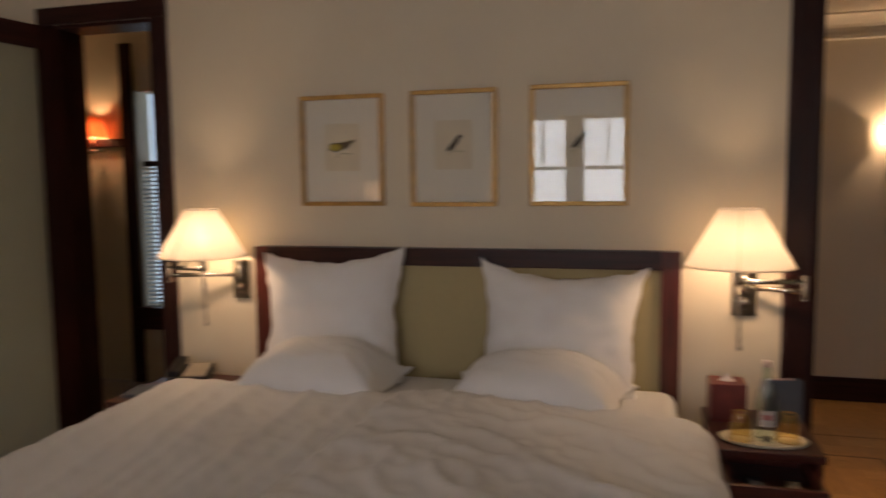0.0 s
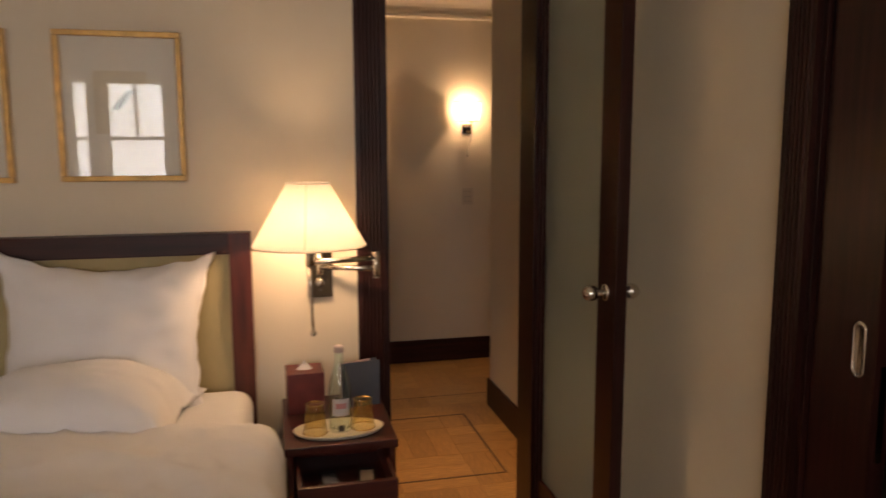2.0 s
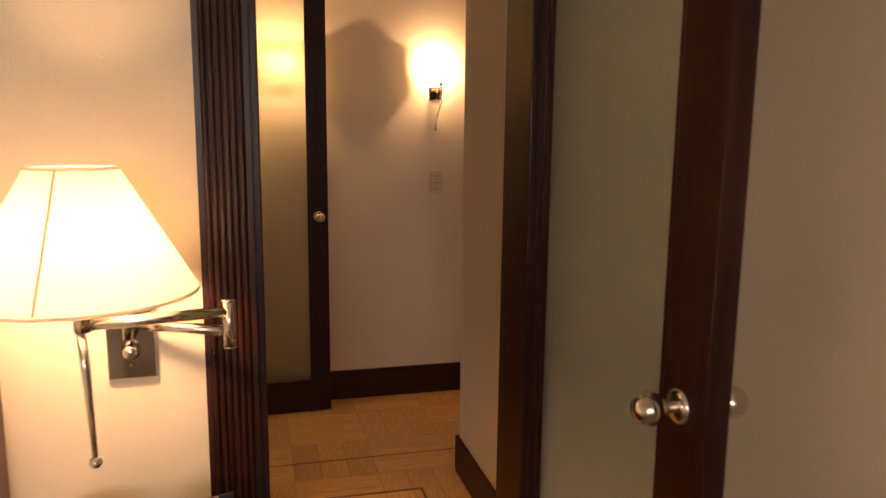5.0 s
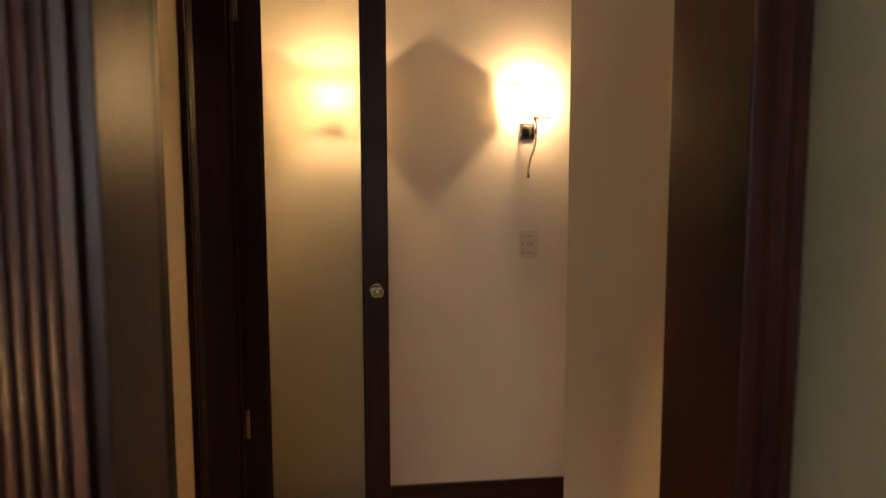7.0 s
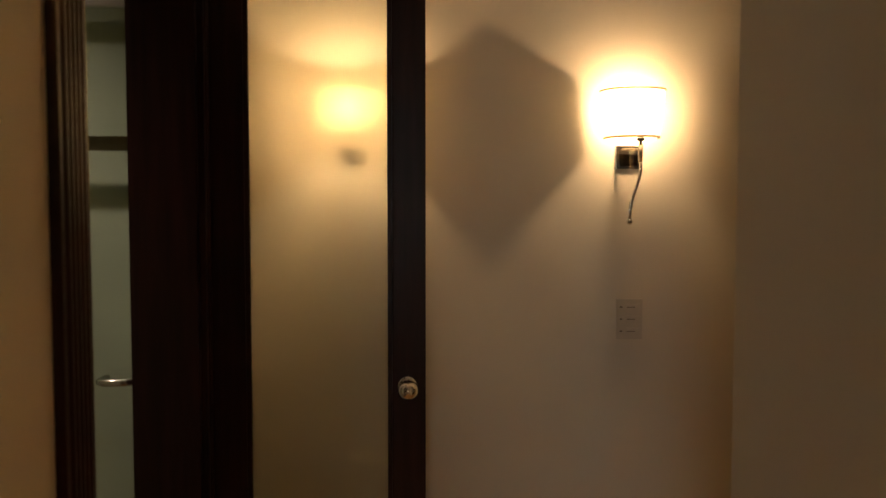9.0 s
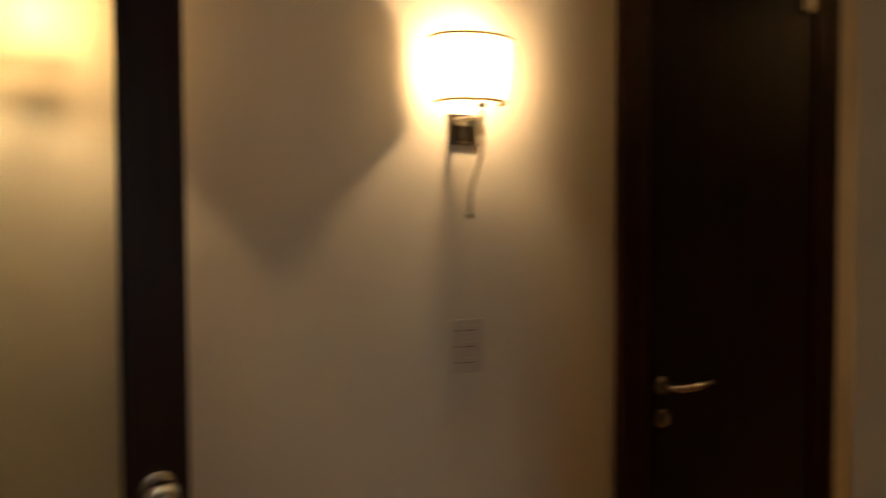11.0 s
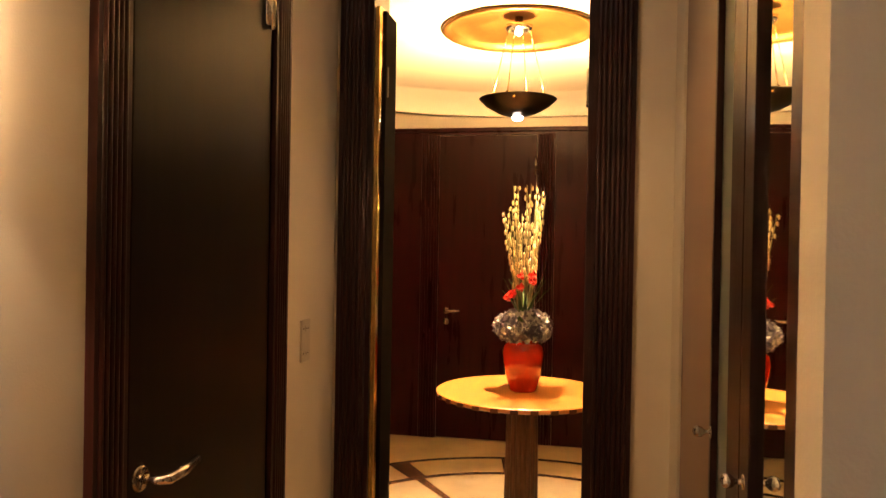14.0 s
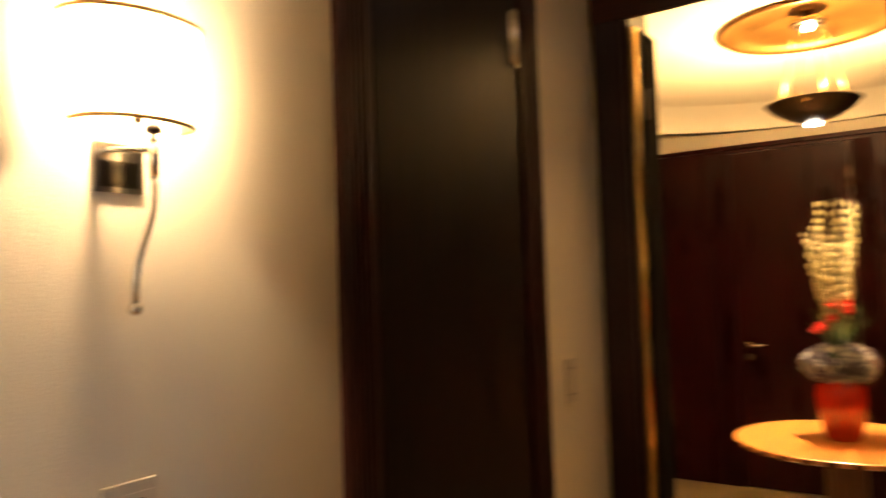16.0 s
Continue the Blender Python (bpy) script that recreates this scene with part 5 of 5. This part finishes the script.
part("column", bm, material("fluted_walnut", (0.13, 0.06, 0.03), 0.35, vary=0.3, scale=5, stretch=(8, 8, 1), coat=0.3), T, "fluted walnut column", True)
part("foot", lathe([(0, 0), (0.24, 0), (0.24, 0.03), (0.2, 0.05), (0.09, 0.1), (0, 0.1)], 40), M_STONED, T)

# vase with flowers
V = thing("flower_vase", "glossy red-orange vase with pale gladiolus spikes and ornamental cabbage", "vase", pose(CX, CY, 0.8))
part("vase_body", lathe([(0, 0), (0.062, 0), (0.068, 0.008), (0.085, 0.07), (0.1, 0.14), (0.104, 0.19), (0.097, 0.225), (0.085, 0.24), (0.08, 0.24), (0.09, 0.22), (0, 0.2)], 40), M_VASE, V, "red-orange glazed body", True)
rng = random.Random(5)
bm, bm2 = bmesh.new(), bmesh.new()


def petal(bm_, c, out, size, curl):
    """A small ruffled leaf at c facing out."""
    out = Vector(out).normalized()
    side = out.orthogonal().normalized()
    side = (Matrix.Rotation(rng.random() * 6.28, 3, out) @ side)
    up = out.cross(side)
    vs = []
    for k in range(7):
        a = 2 * math.pi * k / 7
        r = size * (0.75 + 0.5 * rng.random())
        vs.append(bm_.verts.new(Vector(c) + r * (math.cos(a) * side + math.sin(a) * up) + out * (curl * size * rng.random())))
    mid = bm_.verts.new(Vector(c) - out * size * 0.3)
    for k in range(7):
        bm_.faces.new((mid, vs[k], vs[(k + 1) % 7]))


for k in range(520):
    z = rng.random() * 2 - 0.75
    a = rng.random() * 6.283
    z = max(-0.6, min(1, z))
    r = math.sqrt(max(0, 1 - z * z))
    bump_ = 1 + 0.12 * math.sin(a * 5)
    out = (r * math.cos(a), r * math.sin(a), z + 0.2)
    c = (0.126 * bump_ * r * math.cos(a), 0.126 * bump_ * r * math.sin(a), 0.315 + 0.082 * z)
    petal(bm if rng.random() < 0.62 else bm2, c, out, 0.017, 1.2)
part("cabbage_leaves", bm, M_CABB, V, "ruffled grey-purple cabbage leaves")
part("pale_cabbage_leaves", bm2, M_CABW, V, "silvery ruffled cabbage leaves")
for k in range(19):
    a = rng.random() * 6.283
    lean = 0.04 + 0.09 * rng.random()
    h = 0.84 + 0.2 * rng.random()
    base = (0.02 * math.cos(a), 0.02 * math.sin(a), 0.33)
    tipx, tipy = lean * math.cos(a) * 1.25, lean * math.sin(a)
    pts = [(base[0] + (tipx - base[0]) * u, base[1] + (tipy - base[1]) * u, 0.33 + (h - 0.33) * u) for u in (0, 0.35, 0.7, 1)]
    st = part("flower_stem", tube(pts, [0.004, 0.0035, 0.003, 0.002], 6), M_STEM, V)
    bm = bmesh.new()
    u = 0.34
    side = 1
    while u < 1.0:
        p = Vector(pts[0]).lerp(Vector(pts[3]), u)
        aa = rng.random() * 6.28
        d = Vector((math.cos(aa) * 0.009, math.sin(aa) * 0.009, 0.0))
        size = 0.021 * (1.15 - 0.6 * u)
        ball(p + d, size, bm, squash=(0.42, 0.42, 1.1), detail=1)
        u += 0.045 + 0.015 * rng.random()
    part("blossom_spike", bm, M_BUD, st, "pale yellow buds")
for k, (x, y, z) in enumerate(((-0.06, 0.075, 0.455), (-0.05, 0.055, 0.47), (-0.05, 0.012, 0.56), (-0.05, 0.018, 0.5), (-0.06, -0.045, 0.535), (-0.05, -0.04, 0.56))):
    bm = bmesh.new()
    for j in range(5):
        petal(bm, (x + 0.01 * math.cos(j * 1.26), y + 0.01 * math.sin(j * 1.26), z + 0.006 * j), (math.cos(j * 1.26), math.sin(j * 1.26) - 0.5, 0.6), 0.016, 0.6)
    part("red_flower", bm, M_RFL, V, "red blossom")
for k in range(12):
    a = k * 0.52 + 0.2
    bm = bmesh.new()
    h, r = 0.16 + 0.08 * rng.random(), 0.06 + 0.05 * rng.random()
    pl = []
    for i in range(6):
        u = i / 5
        w = 0.011 * math.sin(math.pi * min(1, u + 0.15)) + 0.0006
        c = Vector((0.03 * math.cos(a) + r * u * u * math.cos(a), 0.03 * math.sin(a) + r * u * u * math.sin(a), 0.34 + h * u))
        t_ = Vector((-math.sin(a), math.cos(a), 0)) * w
        pl.append((bm.verts.new(c - t_), bm.verts.new(c + Vector((0, 0, -0.004))), bm.verts.new(c + t_)))
    for p, q in zip(pl, pl[1:]):
        bm.faces.new((p[0], p[1], q[1], q[0]))
        bm.faces.new((p[1], p[2], q[2], q[1]))
    part("blade_leaf", bm, M_LEAF, V, "long green leaf")

# inlaid marble rings and rays of the lobby floor
FL = bpy.data.objects["floor_lobby"]


def ring_sector(r0, r1, a0, a1, z, bm=None, steps=10):
    bm = bm or bmesh.new()
    vs = []
    for i in range(steps + 1):
        a = a0 + (a1 - a0) * i / steps
        vs.append([bm.verts.new((CX + r * math.cos(a), CY + r * math.sin(a), zz)) for r, zz in ((r0, z - 0.004), (r0, z), (r1, z), (r1, z - 0.004))])
    for p, q in zip(vs, vs[1:]):
        for k in range(3):
            bm.faces.new((p[k], p[k + 1], q[k + 1], q[k]))
    bmesh.ops.recalc_face_normals(bm, faces=bm.faces)
    return bm


for k in range(12):
    a = 2 * math.pi * k / 12 + 0.13
    da = 2 * math.pi / 12
    part("stone_tile", ring_sector(0.5, 1.2, a + 0.03, a + da - 0.03, -0.001), M_STONE, FL)
    part("stone_tile", ring_sector(1.26, 1.55, a + 0.05, a + da - 0.05, -0.001), M_STONE, FL)
    part("dark_ray", ring_sector(0.5, 1.2, a - 0.027, a + 0.027, -0.001, steps=2), M_STONED, FL)
    part("dark_block", ring_sector(1.26, 1.55, a - 0.047, a + 0.047, -0.001, steps=2), M_STONED, FL)
    part("dark_band", ring_sector(1.203, 1.257, a, a + da, -0.001), M_STONED, FL)
    part("dark_band", ring_sector(1.553, 1.6, a, a + da, -0.001), M_STONED, FL)

# ---- bedroom window behind the walk ----
for i, (a, b) in enumerate(WIN):
    W = thing("window_%d" % (i + 2), "tall white-framed bedroom window", "window", kind="structure")
    for x0, x1 in ((a, a + 0.05), (b - 0.05, b)):
        part("frame_stile", bevelled(boxes((x0, x1, -3.16, -3.1, 1.15, 2.3)), 0.004), M_CEIL, W)
    for z0, z1 in ((1.15, 1.2), (2.25, 2.3), (1.66, 1.7)):
        part("frame_rail", bevelled(boxes((a + 0.05, b - 0.05, -3.159, -3.101, z0, z1)), 0.004), M_CEIL, W)
    if i > 0:
        part("mullion", bevelled(boxes(((a + b) / 2 - 0.014, (a + b) / 2 + 0.014, -3.158, -3.102, 1.7, 2.25)), 0.004), M_CEIL, W)
    part("pane", boxes((a + 0.05, b - 0.05, -3.132, -3.128, 1.2, 2.25)), M_GLASS, W).visible_shadow = False
    part("sill", bevelled(boxes((a - 0.03, b + 0.03, -3.1, -2.93, 1.11, 1.15)), 0.005), M_CEIL, W)
structure("backdrop", boxes((-9, 8, -60.1, -60, -20, 30)), M_DAYGLOW, "pale overcast sky beyond the bedroom windows", "sky")

# ---- oak parquet of the passage and vestibule ----
parq = thing("floor_parquet", "honey oak parquet laid in square basket panels with dark strips", "floor", kind="structure")
slab = {}


def plank(w, l, along_x):
    key = (round(w, 4), round(l, 4), along_x)
    if key not in slab:
        dx, dy = (l, w) if along_x else (w, l)
        bm = boxes((-dx / 2 + 0.0006, dx / 2 - 0.0006, -dy / 2 + 0.0006, dy / 2 - 0.0006, -0.012, 0.0))
        me = bpy.data.meshes.new("plank")
        bm.to_mesh(me)
        bm.free()
        me.materials.append(M_PARQ if along_x else M_PARQY)
        slab[key] = me
    return slab[key]


CELL, N_ = 0.36, 3
for i in range(-1, 9):
    for j in range(0, 8):
        x0, y0 = HALL_W + i * CELL, 2.6 + j * CELL
        if x0 + CELL > FRONT + 0.01 or y0 > SCONCE or (x0 > HALL_E - 0.02 and y0 + CELL < CLOSET - 0.1) or (i < 0 and (y0 < 3.8)):
            continue
        along = (i + j) % 2 == 0
        for k in range(N_):
            off = (k + 0.5) * CELL / N_
            ob = new("plank", plank(CELL / N_, CELL, along))
            ob.location = (x0 + CELL / 2, y0 + off, 0) if along else (x0 + off, y0 + CELL / 2, 0)
            ob.parent = parq
for x0, x1, y0, y1 in ((HALL_W + 0.2, 1.302, 3.858, 3.87), (1.29, 1.302, 3.068, 3.858), (HALL_W + 0.2, 1.302, 3.056, 3.068), (HALL_W + 0.02, 3.2, 4.204, 4.21)):
    part("dark_strip", boxes((x0, x1, y0, y1, -0.01, 0.0012)), M_PARQD, parq)
